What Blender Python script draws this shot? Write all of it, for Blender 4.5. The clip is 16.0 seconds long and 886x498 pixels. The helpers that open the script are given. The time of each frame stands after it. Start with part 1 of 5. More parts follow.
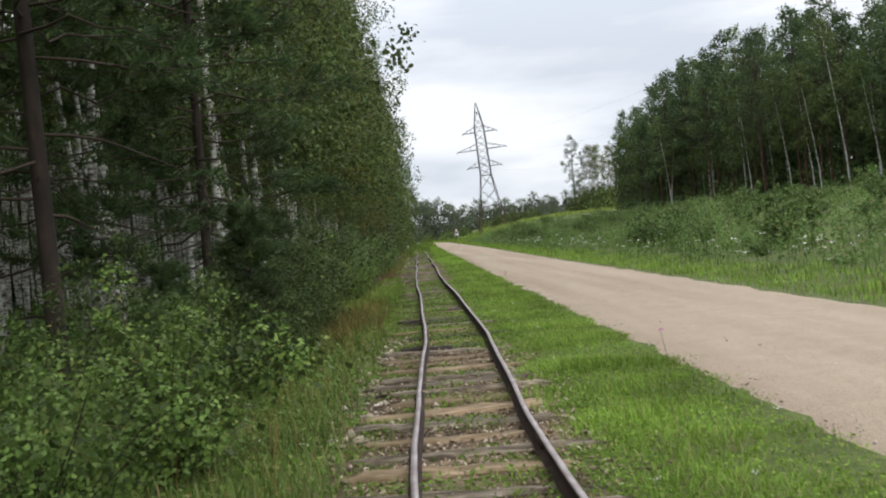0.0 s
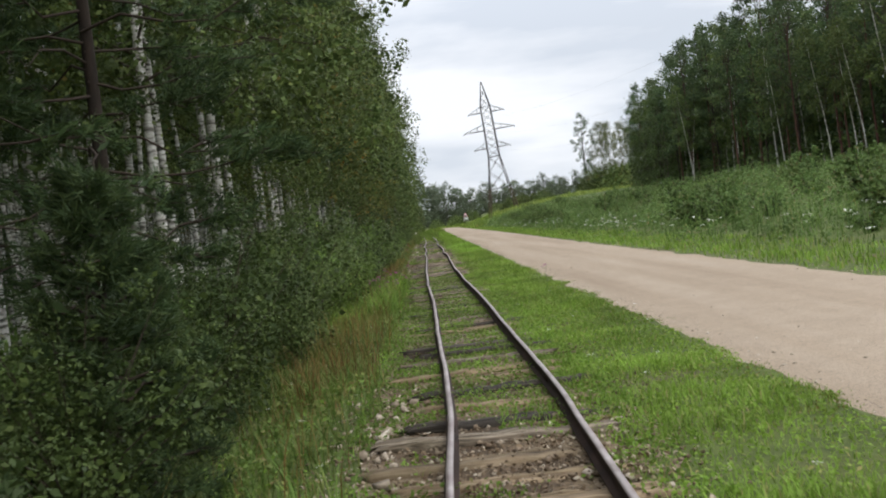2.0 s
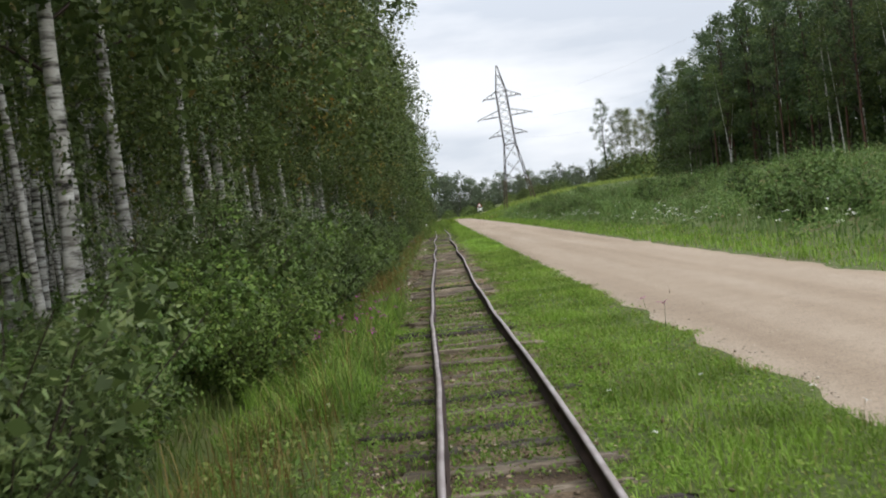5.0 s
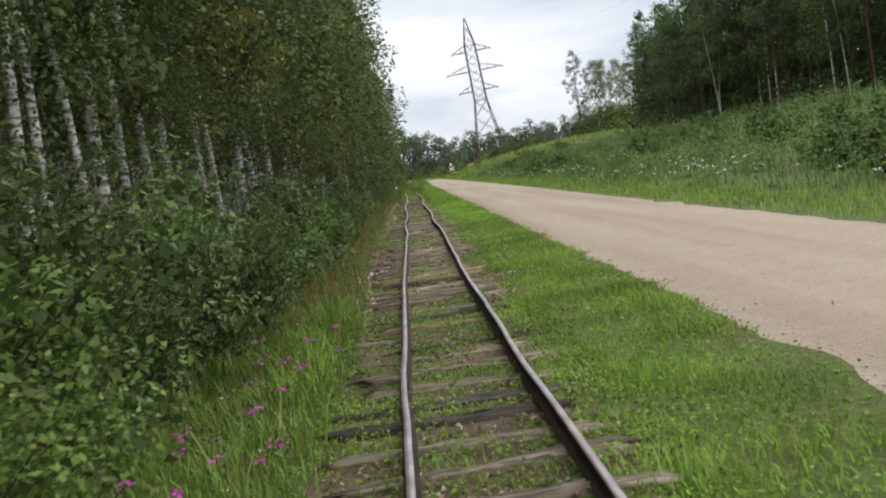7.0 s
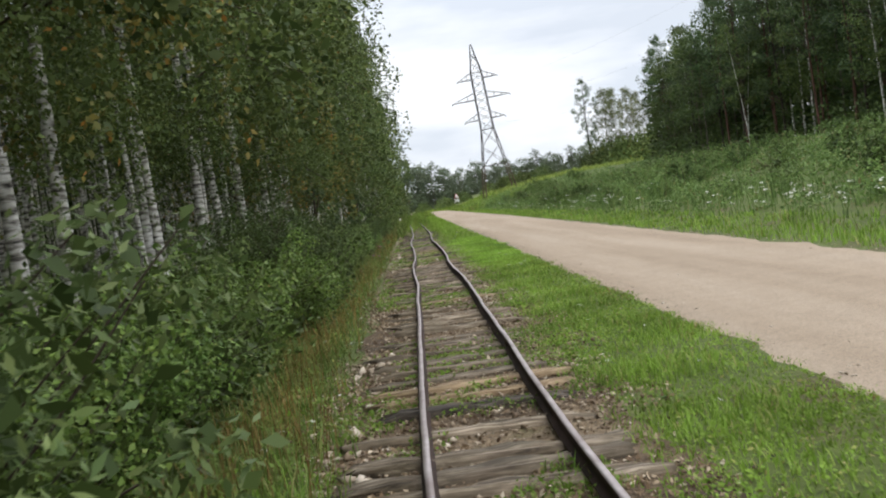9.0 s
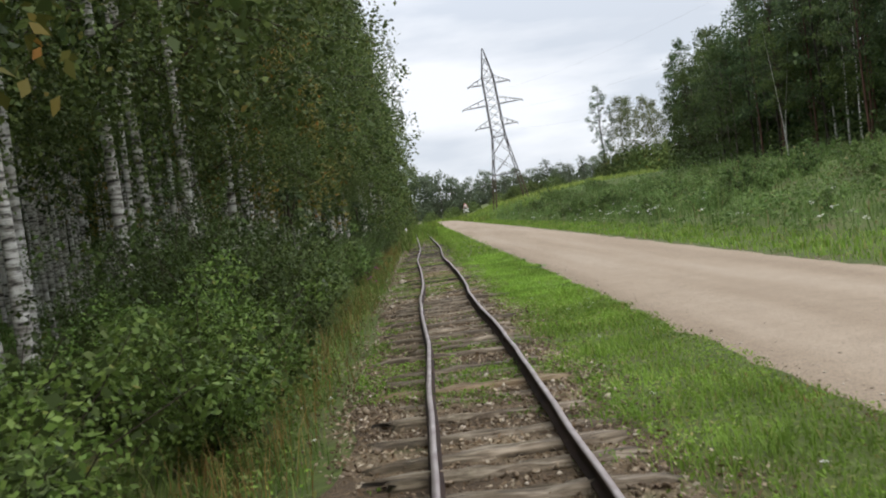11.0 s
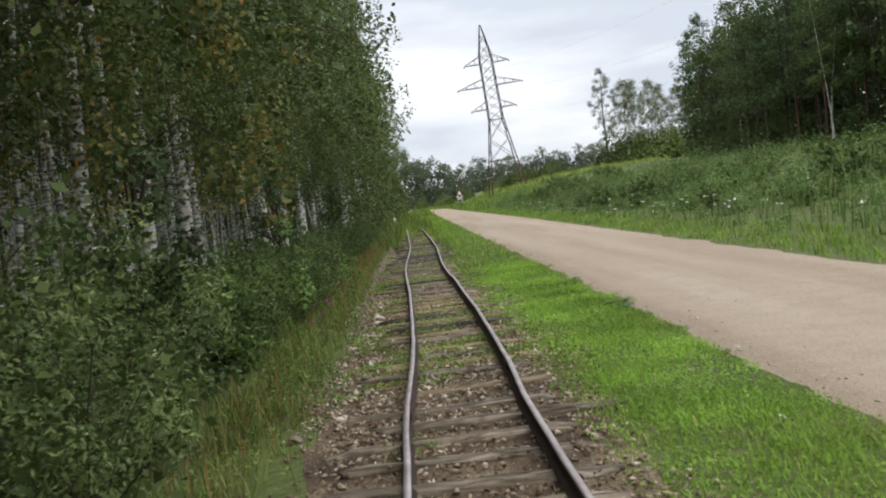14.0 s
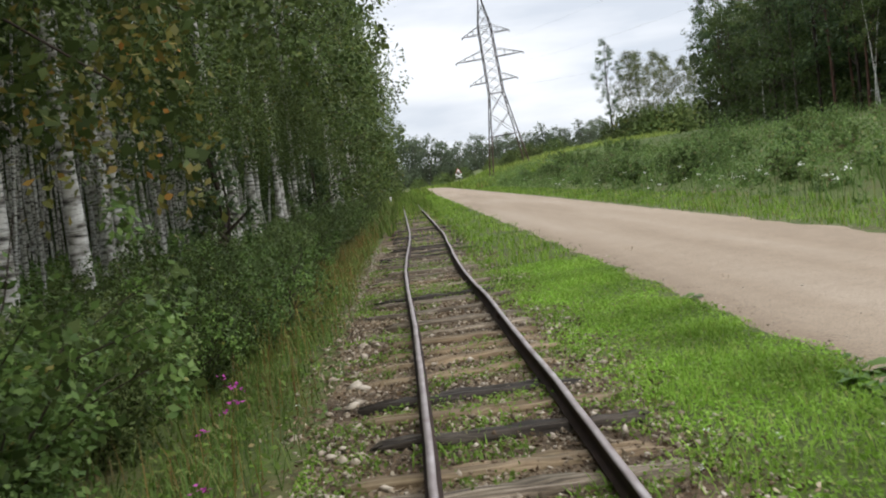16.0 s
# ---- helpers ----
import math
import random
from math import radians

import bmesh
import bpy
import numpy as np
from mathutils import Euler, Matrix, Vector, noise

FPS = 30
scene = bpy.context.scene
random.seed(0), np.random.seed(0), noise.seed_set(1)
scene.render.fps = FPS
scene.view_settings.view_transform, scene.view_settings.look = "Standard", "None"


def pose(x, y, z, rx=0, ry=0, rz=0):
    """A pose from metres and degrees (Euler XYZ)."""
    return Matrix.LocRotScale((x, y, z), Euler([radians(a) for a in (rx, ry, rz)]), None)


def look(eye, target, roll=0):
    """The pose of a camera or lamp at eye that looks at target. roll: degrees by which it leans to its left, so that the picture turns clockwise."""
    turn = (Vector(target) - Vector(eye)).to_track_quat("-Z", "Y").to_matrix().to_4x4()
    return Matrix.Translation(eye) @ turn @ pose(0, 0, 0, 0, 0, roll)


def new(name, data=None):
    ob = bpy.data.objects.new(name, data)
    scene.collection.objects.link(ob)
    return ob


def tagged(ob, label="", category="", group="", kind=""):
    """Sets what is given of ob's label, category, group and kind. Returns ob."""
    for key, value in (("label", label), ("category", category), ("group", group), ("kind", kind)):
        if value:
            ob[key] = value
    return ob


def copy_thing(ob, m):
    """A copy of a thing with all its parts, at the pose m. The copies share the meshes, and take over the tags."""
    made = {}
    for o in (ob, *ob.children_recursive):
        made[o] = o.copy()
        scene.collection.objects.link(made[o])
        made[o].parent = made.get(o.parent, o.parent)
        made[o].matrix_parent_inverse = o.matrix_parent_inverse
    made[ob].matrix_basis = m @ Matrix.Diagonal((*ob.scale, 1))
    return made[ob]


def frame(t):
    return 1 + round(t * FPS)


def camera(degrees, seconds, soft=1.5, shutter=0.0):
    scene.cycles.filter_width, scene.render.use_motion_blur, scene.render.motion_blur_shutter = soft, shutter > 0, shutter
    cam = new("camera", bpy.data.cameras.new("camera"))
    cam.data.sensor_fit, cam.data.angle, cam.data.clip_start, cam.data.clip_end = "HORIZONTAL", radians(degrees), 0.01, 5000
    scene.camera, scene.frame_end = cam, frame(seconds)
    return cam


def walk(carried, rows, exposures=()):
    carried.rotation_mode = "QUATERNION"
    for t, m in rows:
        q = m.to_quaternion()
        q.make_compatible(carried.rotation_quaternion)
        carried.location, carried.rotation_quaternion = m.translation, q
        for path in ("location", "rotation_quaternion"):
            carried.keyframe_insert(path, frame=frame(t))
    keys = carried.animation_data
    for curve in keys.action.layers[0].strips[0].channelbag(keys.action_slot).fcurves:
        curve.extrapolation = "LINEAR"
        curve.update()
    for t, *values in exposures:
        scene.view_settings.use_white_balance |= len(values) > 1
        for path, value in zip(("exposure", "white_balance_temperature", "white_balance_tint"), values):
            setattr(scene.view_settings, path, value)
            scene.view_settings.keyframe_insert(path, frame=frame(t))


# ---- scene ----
# The camera: held on a slow rail trolley, about 1.3 m over the rail heads.
PATH = [  # seconds, x, y, z, yaw, pitch, roll
    (0.0, -0.321, -0.000, 1.281, -1.44, -0.71, -5.15),
    (0.5, -0.304, 1.543, 1.281, -1.12, 0.17, -5.61),
    (1.0, -0.312, 3.089, 1.284, -1.20, -0.68, -6.54),
    (1.5, -0.351, 4.639, 1.315, -0.83, -1.32, -7.24),
    (2.0, -0.331, 6.171, 1.273, -0.90, -1.45, -7.06),
    (2.5, -0.313, 7.682, 1.230, -2.68, 0.08, -6.45),
    (3.0, -0.193, 9.212, 1.209, -1.89, -1.36, -5.96),
    (3.5, -0.186, 10.776, 1.288, -2.58, -0.19, -5.92),
    (4.0, -0.175, 12.357, 1.312, -1.16, -1.12, -5.77),
    (6.5, -0.199, 20.377, 1.300, -0.50, -2.71, -7.72),
    (7.0, -0.172, 22.057, 1.312, -1.38, -4.15, -8.61),
    (7.5, -0.193, 23.765, 1.308, -2.01, -4.25, -8.49),
    (8.0, -0.242, 25.499, 1.282, -1.08, -4.19, -7.99),
    (8.5, -0.273, 27.228, 1.286, -0.55, -4.24, -8.08),
    (9.0, -0.298, 28.926, 1.286, -1.49, -2.45, -8.45),
    (9.5, -0.301, 30.607, 1.276, -1.17, -3.13, -6.60),
    (10.0, -0.290, 32.324, 1.296, -1.54, -1.90, -7.69),
    (12.5, -0.305, 40.848, 1.297, -0.72, -1.93, -7.23),
    (13.0, -0.316, 42.571, 1.292, -0.75, -2.02, -7.08),
    (13.5, -0.244, 44.282, 1.324, -1.51, -2.29, -6.73),
    (14.0, -0.226, 45.977, 1.343, -1.66, -2.61, -6.80),
    (14.5, -0.256, 47.657, 1.334, -0.38, -1.70, -7.49),
    (15.0, -0.267, 49.408, 1.333, -0.86, -2.92, -9.81),
    (15.5, -0.302, 51.123, 1.282, -1.73, -2.50, -8.34),
    (16.0, -0.285, 52.810, 1.260, -1.70, -3.74, -7.30),
]


def gaze(x, y, z, yaw, pitch, roll):
    a, b = radians(yaw), radians(pitch)
    way = Vector((-math.sin(a) * math.cos(b), math.cos(a) * math.cos(b), math.sin(b)))
    eye = Vector((x, y, z))
    return look(eye, eye + way, roll)


cam = camera(45.0, 16.0, soft=2.0, shutter=0.18)
walk(cam, [(t, gaze(*row)) for t, *row in PATH], exposures=[(0.0, 0.0), (7.0, 0.02), (8.5, 0.13), (10.0, 0.15), (12.3, -0.25), (13.3, -0.2), (14.3, 0.08), (16.0, 0.06)])

# ---- light: a bright overcast sky with soft cloud ----
SUN_UP, SUN_TURN = radians(48), radians(150)
world = bpy.data.worlds.new("overcast")
scene.world = world
world.use_nodes = True
wn, wl = world.node_tree.nodes, world.node_tree.links
wn.clear()
w_out = wn.new("ShaderNodeOutputWorld")
w_sky = wn.new("ShaderNodeTexSky")
w_sky.sky_type, w_sky.sun_disc = "NISHITA", False
w_sky.sun_elevation, w_sky.sun_rotation = SUN_UP, SUN_TURN
w_blue = wn.new("ShaderNodeBackground")
w_blue.inputs[1].default_value = 0.1
w_cloud = wn.new("ShaderNodeBackground")
w_cloud.inputs[1].default_value = 1.28
w_co = wn.new("ShaderNodeTexCoord")
w_map = wn.new("ShaderNodeMapping")
w_map.inputs["Scale"].default_value = (1.6, 1.6, 7.0)
w_noise = wn.new("ShaderNodeTexNoise")
w_noise.inputs["Scale"].default_value, w_noise.inputs["Detail"].default_value = 1.9, 6
w_noise.inputs["Roughness"].default_value = 0.5
w_ramp = wn.new("ShaderNodeValToRGB")
w_ramp.color_ramp.elements[0].position, w_ramp.color_ramp.elements[0].color = 0.40, (0.59, 0.637, 0.715, 1)
w_ramp.color_ramp.elements[1].position, w_ramp.color_ramp.elements[1].color = 0.58, (0.845, 0.866, 0.912, 1)
w_mix = wn.new("ShaderNodeMixShader")
w_mix.inputs[0].default_value = 0.94
wl.new(w_co.outputs["Generated"], w_map.inputs[0])
wl.new(w_map.outputs[0], w_noise.inputs[0])
wl.new(w_noise.outputs[0], w_ramp.inputs[0])
w_sep = wn.new("ShaderNodeSeparateXYZ")
w_grad = wn.new("ShaderNodeMapRange")
w_grad.inputs[1].default_value, w_grad.inputs[2].default_value = 0.15, 1.0
w_grad.inputs[3].default_value, w_grad.inputs[4].default_value = 1.22, 2.9
wl.new(w_co.outputs["Generated"], w_sep.inputs[0])
wl.new(w_sep.outputs["Z"], w_grad.inputs[0])
wl.new(w_grad.outputs[0], w_cloud.inputs[1])
wl.new(w_ramp.outputs[0], w_cloud.inputs[0])
wl.new(w_sky.outputs[0], w_blue.inputs[0])
wl.new(w_blue.outputs[0], w_mix.inputs[1])
wl.new(w_cloud.outputs[0], w_mix.inputs[2])
wl.new(w_mix.outputs[0], w_out.inputs[0])

sun_data = bpy.data.lights.new("sun", "SUN")
sun_data.energy, sun_data.angle, sun_data.color = 1.5, radians(40), (1.0, 0.95, 0.86)
sun_lamp = new("sun", sun_data)
sun_lamp.matrix_world = look((0, 0, 40), Vector((0, 0, 40)) - Vector((math.sin(SUN_TURN) * math.cos(SUN_UP), math.cos(SUN_TURN) * math.cos(SUN_UP), math.sin(SUN_UP))))


# ---- materials ----
def material(name, rough=0.8, metal=0.0):
    m = bpy.data.materials.new(name)
    m.use_nodes = True
    n, l = m.node_tree.nodes, m.node_tree.links
    p = n["Principled BSDF"]
    p.inputs["Roughness"].default_value, p.inputs["Metallic"].default_value = rough, metal
    p.inputs["Specular IOR Level"].default_value = 0.3
    return m, n, l, p


def ramp(n, stops):
    r = n.new("ShaderNodeValToRGB")
    e = r.color_ramp.elements
    while len(e) < len(stops):
        e.new(0.5)
    for k, (at, c) in zip(e, stops):
        k.position, k.color = at, (*c, 1)
    return r


def tex(n, l, scale, detail=4, stretch=(1, 1, 1), rough=0.55, where="Object"):
    co, mp, t = n.new("ShaderNodeTexCoord"), n.new("ShaderNodeMapping"), n.new("ShaderNodeTexNoise")
    mp.inputs["Scale"].default_value = stretch
    t.inputs["Scale"].default_value, t.inputs["Detail"].default_value, t.inputs["Roughness"].default_value = scale, detail, rough
    l.new(co.outputs[where], mp.inputs[0])
    l.new(mp.outputs[0], t.inputs[0])
    return t


def mixed(n, l, fac, a, b, how="MIX"):
    m = n.new("ShaderNodeMix")
    m.data_type, m.blend_type = "RGBA", how
    for sock, v in ((m.inputs[0], fac), (m.inputs[6], a), (m.inputs[7], b)):
        if isinstance(v, (int, float)):
            sock.default_value = v
        elif isinstance(v, tuple):
            sock.default_value = (*v, 1)
        else:
            l.new(v, sock)
    return m.outputs[2]


def bumped(n, l, p, height, strength=0.5, depth=0.01):
    b = n.new("ShaderNodeBump")
    b.inputs["Strength"].default_value, b.inputs["Distance"].default_value = strength, depth
    l.new(height, b.inputs["Height"])
    l.new(b.outputs[0], p.inputs["Normal"])


def leafy(name, stops, gloss=0.5, glow=0.35, patch=0.5):
    """Leaves, needles and blades: colour by piece, by plant and by patch, with light that passes through."""
    m, n, l, p = material(name, gloss)
    p.inputs["Specular IOR Level"].default_value = 0.16
    geo, info = n.new("ShaderNodeNewGeometry"), n.new("ShaderNodeObjectInfo")
    r = ramp(n, stops)
    l.new(geo.outputs["Random Per Island"], r.inputs[0])
    noise_t = tex(n, l, patch, 2, where="Generated" if patch < 0 else "Object")
    v = n.new("ShaderNodeMapRange")
    v.inputs[1].default_value, v.inputs[2].default_value, v.inputs[3].default_value, v.inputs[4].default_value = 0.3, 0.7, 0.62, 1.32
    l.new(noise_t.outputs[0], v.inputs[0])
    o = n.new("ShaderNodeMapRange")
    o.inputs[3].default_value, o.inputs[4].default_value = 0.76, 1.24
    l.new(info.outputs["Random"], o.inputs[0])
    mul = n.new("ShaderNodeMath")
    mul.operation = "MULTIPLY"
    l.new(v.outputs[0], mul.inputs[0])
    l.new(o.outputs[0], mul.inputs[1])
    hsv = n.new("ShaderNodeHueSaturation")
    l.new(r.outputs[0], hsv.inputs["Color"])
    l.new(mul.outputs[0], hsv.inputs["Value"])
    turn = n.new("ShaderNodeMath")
    turn.operation = "MULTIPLY_ADD"
    turn.inputs[1].default_value, turn.inputs[2].default_value = 7.31, 0.0
    l.new(info.outputs["Random"], turn.inputs[0])
    part_of = n.new("ShaderNodeMath")
    part_of.operation = "FRACT"
    l.new(turn.outputs[0], part_of.inputs[0])
    hue = n.new("ShaderNodeMapRange")
    hue.inputs[3].default_value, hue.inputs[4].default_value = 0.49, 0.508
    l.new(part_of.outputs[0], hue.inputs[0])
    l.new(hue.outputs[0], hsv.inputs["Hue"])
    l.new(hsv.outputs[0], p.inputs["Base Color"])
    tr, mx = n.new("ShaderNodeBsdfTranslucent"), n.new("ShaderNodeMixShader")
    l.new(hsv.outputs[0], tr.inputs[0])
    mx.inputs[0].default_value = glow
    l.new(p.outputs[0], mx.inputs[1])
    l.new(tr.outputs[0], mx.inputs[2])
    l.new(mx.outputs[0], n["Material Output"].inputs[0])
    return m


def ground_material():
    m, n, l, p = material("soil_and_moss", 0.95)
    a, b = tex(n, l, 0.8, 5), tex(n, l, 14, 6)
    r = ramp(n, [(0.3, (0.065, 0.085, 0.024)), (0.52, (0.095, 0.13, 0.03)), (0.7, (0.105, 0.085, 0.045))])
    l.new(a.outputs[0], r.inputs[0])
    s = ramp(n, [(0.3, (0.5, 0.5, 0.5)), (0.7, (1.2, 1.15, 1.1))])
    l.new(b.outputs[0], s.inputs[0])
    l.new(mixed(n, l, 1.0, r.outputs[0], s.outputs[0], "MULTIPLY"), p.inputs["Base Color"])
    bumped(n, l, p, b.outputs[0], 0.8, 0.03)
    return m


def road_material():
    m, n, l, p = material("gravel_road", 0.95)
    a, b, c = tex(n, l, 1.1, 5, (1.0, 0.05, 1)), tex(n, l, 60, 3), tex(n, l, 3.0, 6)
    r = ramp(n, [(0.3, (0.265, 0.203, 0.145)), (0.5, (0.325, 0.257, 0.189)), (0.7, (0.372, 0.302, 0.23))])
    l.new(a.outputs[0], r.inputs[0])
    s = ramp(n, [(0.30, (0.62, 0.62, 0.62)), (0.5, (1, 1, 1)), (0.75, (1.18, 1.16, 1.14))])
    l.new(b.outputs[0], s.inputs[0])
    s2 = ramp(n, [(0.3, (0.93, 0.925, 0.92)), (0.6, (1.03, 1.03, 1.03))])
    l.new(c.outputs[0], s2.inputs[0])
    k = mixed(n, l, 1.0, r.outputs[0], s.outputs[0], "MULTIPLY")
    l.new(mixed(n, l, 1.0, k, s2.outputs[0], "MULTIPLY"), p.inputs["Base Color"])
    bumped(n, l, p, b.outputs[0], 0.7, 0.012)
    return m


def bed_material():
    m, n, l, p = material("ballast_bed", 0.95)
    a, b = tex(n, l, 1.1, 5), tex(n, l, 45, 4)
    r = ramp(n, [(0.32, (0.045, 0.031, 0.021)), (0.5, (0.118, 0.085, 0.055)), (0.62, (0.2, 0.155, 0.105)), (0.74, (0.08, 0.09, 0.032))])
    l.new(a.outputs[0], r.inputs[0])
    s = ramp(n, [(0.3, (0.4, 0.4, 0.4)), (0.65, (1.5, 1.45, 1.35))])
    l.new(b.outputs[0], s.inputs[0])
    l.new(mixed(n, l, 1.0, r.outputs[0], s.outputs[0], "MULTIPLY"), p.inputs["Base Color"])
    bumped(n, l, p, b.outputs[0], 1.0, 0.03)
    return m


def stone_material(name, stops):
    m, n, l, p = material(name, 0.9)
    geo = n.new("ShaderNodeNewGeometry")
    r = ramp(n, stops)
    l.new(geo.outputs["Random Per Island"], r.inputs[0])
    b = tex(n, l, 30, 4)
    s = ramp(n, [(0.3, (0.7, 0.68, 0.65)), (0.7, (1.1, 1.1, 1.1))])
    l.new(b.outputs[0], s.inputs[0])
    l.new(mixed(n, l, 1.0, r.outputs[0], s.outputs[0], "MULTIPLY"), p.inputs["Base Color"])
    return m


def wood_material(name, low, mid, high, crack=0.6):
    """Weathered sleeper timber, grain along x."""
    m, n, l, p = material(name, 0.88)
    info = n.new("ShaderNodeObjectInfo")
    co, mp, t = n.new("ShaderNodeTexCoord"), n.new("ShaderNodeMapping"), n.new("ShaderNodeTexNoise")
    mp.inputs["Scale"].default_value = (2.2, 38, 38)
    sh = n.new("ShaderNodeVectorMath")
    sh.operation = "SCALE"
    sh.inputs[0].default_value = (31, 17, 11)
    l.new(info.outputs["Random"], sh.inputs["Scale"])
    l.new(sh.outputs[0], mp.inputs["Location"])
    t.inputs["Scale"].default_value, t.inputs["Detail"].default_value = 1.0, 6
    l.new(co.outputs["Object"], mp.inputs[0])
    l.new(mp.outputs[0], t.inputs[0])
    r = ramp(n, [(0.30, low), (0.5, mid), (0.68, high)])
    l.new(t.outputs[0], r.inputs[0])
    q = tex(n, l, 3.0, 5)
    s = ramp(n, [(0.32, (0.55, 0.56, 0.5)), (0.6, (1.1, 1.1, 1.1))])
    l.new(q.outputs[0], s.inputs[0])
    k = mixed(n, l, 1.0, r.outputs[0], s.outputs[0], "MULTIPLY")
    v = n.new("ShaderNodeMapRange")
    v.inputs[3].default_value, v.inputs[4].default_value = 0.7, 1.25
    l.new(info.outputs["Random"], v.inputs[0])
    hsv = n.new("ShaderNodeHueSaturation")
    l.new(k, hsv.inputs["Color"])
    l.new(v.outputs[0], hsv.inputs["Value"])
    l.new(hsv.outputs[0], p.inputs["Base Color"])
    bumped(n, l, p, t.outputs[0], crack, 0.012)
    return m


def rust_material(name, stops, rough, metal):
    m, n, l, p = material(name, rough, metal)
    t = tex(n, l, 9, 6, (1, 0.4, 1))
    r = ramp(n, stops)
    l.new(t.outputs[0], r.inputs[0])
    l.new(r.outputs[0], p.inputs["Base Color"])
    bumped(n, l, p, t.outputs[0], 0.3, 0.003)
    return m


def birch_bark():
    m, n, l, p = material("birch_bark", 0.75)
    a = tex(n, l, 2.6, 5, (1, 1, 5.5), 0.6)
    b = tex(n, l, 6.0, 4, (1, 1, 0.8))
    c = tex(n, l, 9.0, 3, (1, 1, 9))
    r = ramp(n, [(0.36, (0.03, 0.027, 0.024)), (0.44, (0.26, 0.245, 0.22)), (0.55, (0.66, 0.65, 0.62))])
    l.new(a.outputs[0], r.inputs[0])
    s = ramp(n, [(0.3, (0.6, 0.58, 0.54)), (0.6, (1, 1, 1))])
    l.new(b.outputs[0], s.inputs[0])
    s2 = ramp(n, [(0.30, (0.35, 0.33, 0.31)), (0.42, (1, 1, 1))])
    l.new(c.outputs[0], s2.inputs[0])
    k = mixed(n, l, 1.0, r.outputs[0], s.outputs[0], "MULTIPLY")
    l.new(mixed(n, l, 1.0, k, s2.outputs[0], "MULTIPLY"), p.inputs["Base Color"])
    bumped(n, l, p, a.outputs[0], 0.5, 0.02)
    return m


def pine_bark():
    m, n, l, p = material("pine_bark", 0.9)
    a, b = tex(n, l, 5, 6, (1, 1, 0.35)), tex(n, l, 1.2, 3)
    r = ramp(n, [(0.35, (0.012, 0.009, 0.007)), (0.6, (0.034, 0.024, 0.018)), (0.75, (0.085, 0.05, 0.033))])
    l.new(a.outputs[0], r.inputs[0])
    l.new(r.outputs[0], p.inputs["Base Color"])
    bumped(n, l, p, a.outputs[0], 0.9, 0.03)
    return m


def plain(name, colour, rough=0.7, metal=0.0, spread=0.15, scale=8):
    m, n, l, p = material(name, rough, metal)
    t = tex(n, l, scale, 5)
    r = ramp(n, [(0.3, tuple(c * (1 - spread) for c in colour)), (0.7, tuple(min(1, c * (1 + spread)) for c in colour))])
    l.new(t.outputs[0], r.inputs[0])
    l.new(r.outputs[0], p.inputs["Base Color"])
    return m


CHIPS = plain("bark_and_dirt", (0.12, 0.085, 0.055), 0.95, 0, 0.5, 3)
SOIL, ROAD, BED = ground_material(), road_material(), bed_material()
STONE = stone_material("limestone_chips", [(0.0, (0.13, 0.092, 0.06)), (0.45, (0.235, 0.18, 0.125)), (0.8, (0.36, 0.295, 0.22)), (1.0, (0.56, 0.50, 0.42))])
PALESTONE = stone_material("pale_limestone", [(0.0, (0.2, 0.16, 0.115)), (0.5, (0.36, 0.305, 0.235)), (1.0, (0.56, 0.5, 0.42))])
NEWWOOD = wood_material("fresh_sleeper_wood", (0.10, 0.066, 0.038), (0.22, 0.158, 0.096), (0.31, 0.24, 0.155), 0.8)
GREYWOOD = wood_material("weathered_sleeper_wood", (0.04, 0.03, 0.021), (0.155, 0.122, 0.088), (0.31, 0.26, 0.2), 0.9)
DARKWOOD = wood_material("tarred_sleeper_wood", (0.014, 0.011, 0.009), (0.04, 0.032, 0.025), (0.085, 0.07, 0.056), 0.9)
RAILTOP = rust_material("worn_rail_steel", [(0.3, (0.24, 0.19, 0.175)), (0.55, (0.38, 0.325, 0.31)), (0.7, (0.48, 0.43, 0.42))], 0.46, 0.75)
# Rust browns made darker still, as shade painted on the rail sides.
RAILSIDE = rust_material("rusty_shade_darkened_web", [(0.3, (0.018, 0.011, 0.009)), (0.6, (0.045, 0.026, 0.02)), (0.75, (0.075, 0.047, 0.035))], 0.85, 0.1)
BARK, PINEBARK = birch_bark(), pine_bark()
REDBARK = plain("reddish_pine_bark", (0.08, 0.04, 0.028), 0.9, 0, 0.5, 2)
TWIG = plain("dark_twig", (0.045, 0.032, 0.024), 0.9)
GREYBARK = plain("grey_bark", (0.11, 0.095, 0.075), 0.9, 0, 0.4, 6)
STEEL = plain("grey_painted_steel", (0.035, 0.033, 0.032), 0.7, 0.0, 0.25, 1.5)
RUSTSTEEL = plain("rusted_steel_leg", (0.085, 0.055, 0.042), 0.8, 0.1, 0.3, 1.5)
BIRCHLEAF = leafy("birch_leaves", [(0.0, (0.066, 0.1, 0.03)), (0.5, (0.1, 0.14, 0.04)), (0.96, (0.135, 0.175, 0.05)), (1.0, (0.2, 0.16, 0.045))], 0.5, 0.28, 0.35)
YELLOWING = leafy("yellowing_birch_leaves", [(0.0, (0.11, 0.12, 0.03)), (0.5, (0.17, 0.165, 0.04)), (0.9, (0.25, 0.2, 0.05)), (1.0, (0.4, 0.19, 0.04))], 0.5, 0.3, 0.5)
# Dark green for dense bushes; inside crowns and woods it is shade given as colour.
DARKLEAF = leafy("dark_and_shade_toned_leaves", [(0.0, (0.045, 0.07, 0.021)), (0.6, (0.063, 0.094, 0.026)), (1.0, (0.085, 0.118, 0.032))], 0.5, 0.25, 0.4)
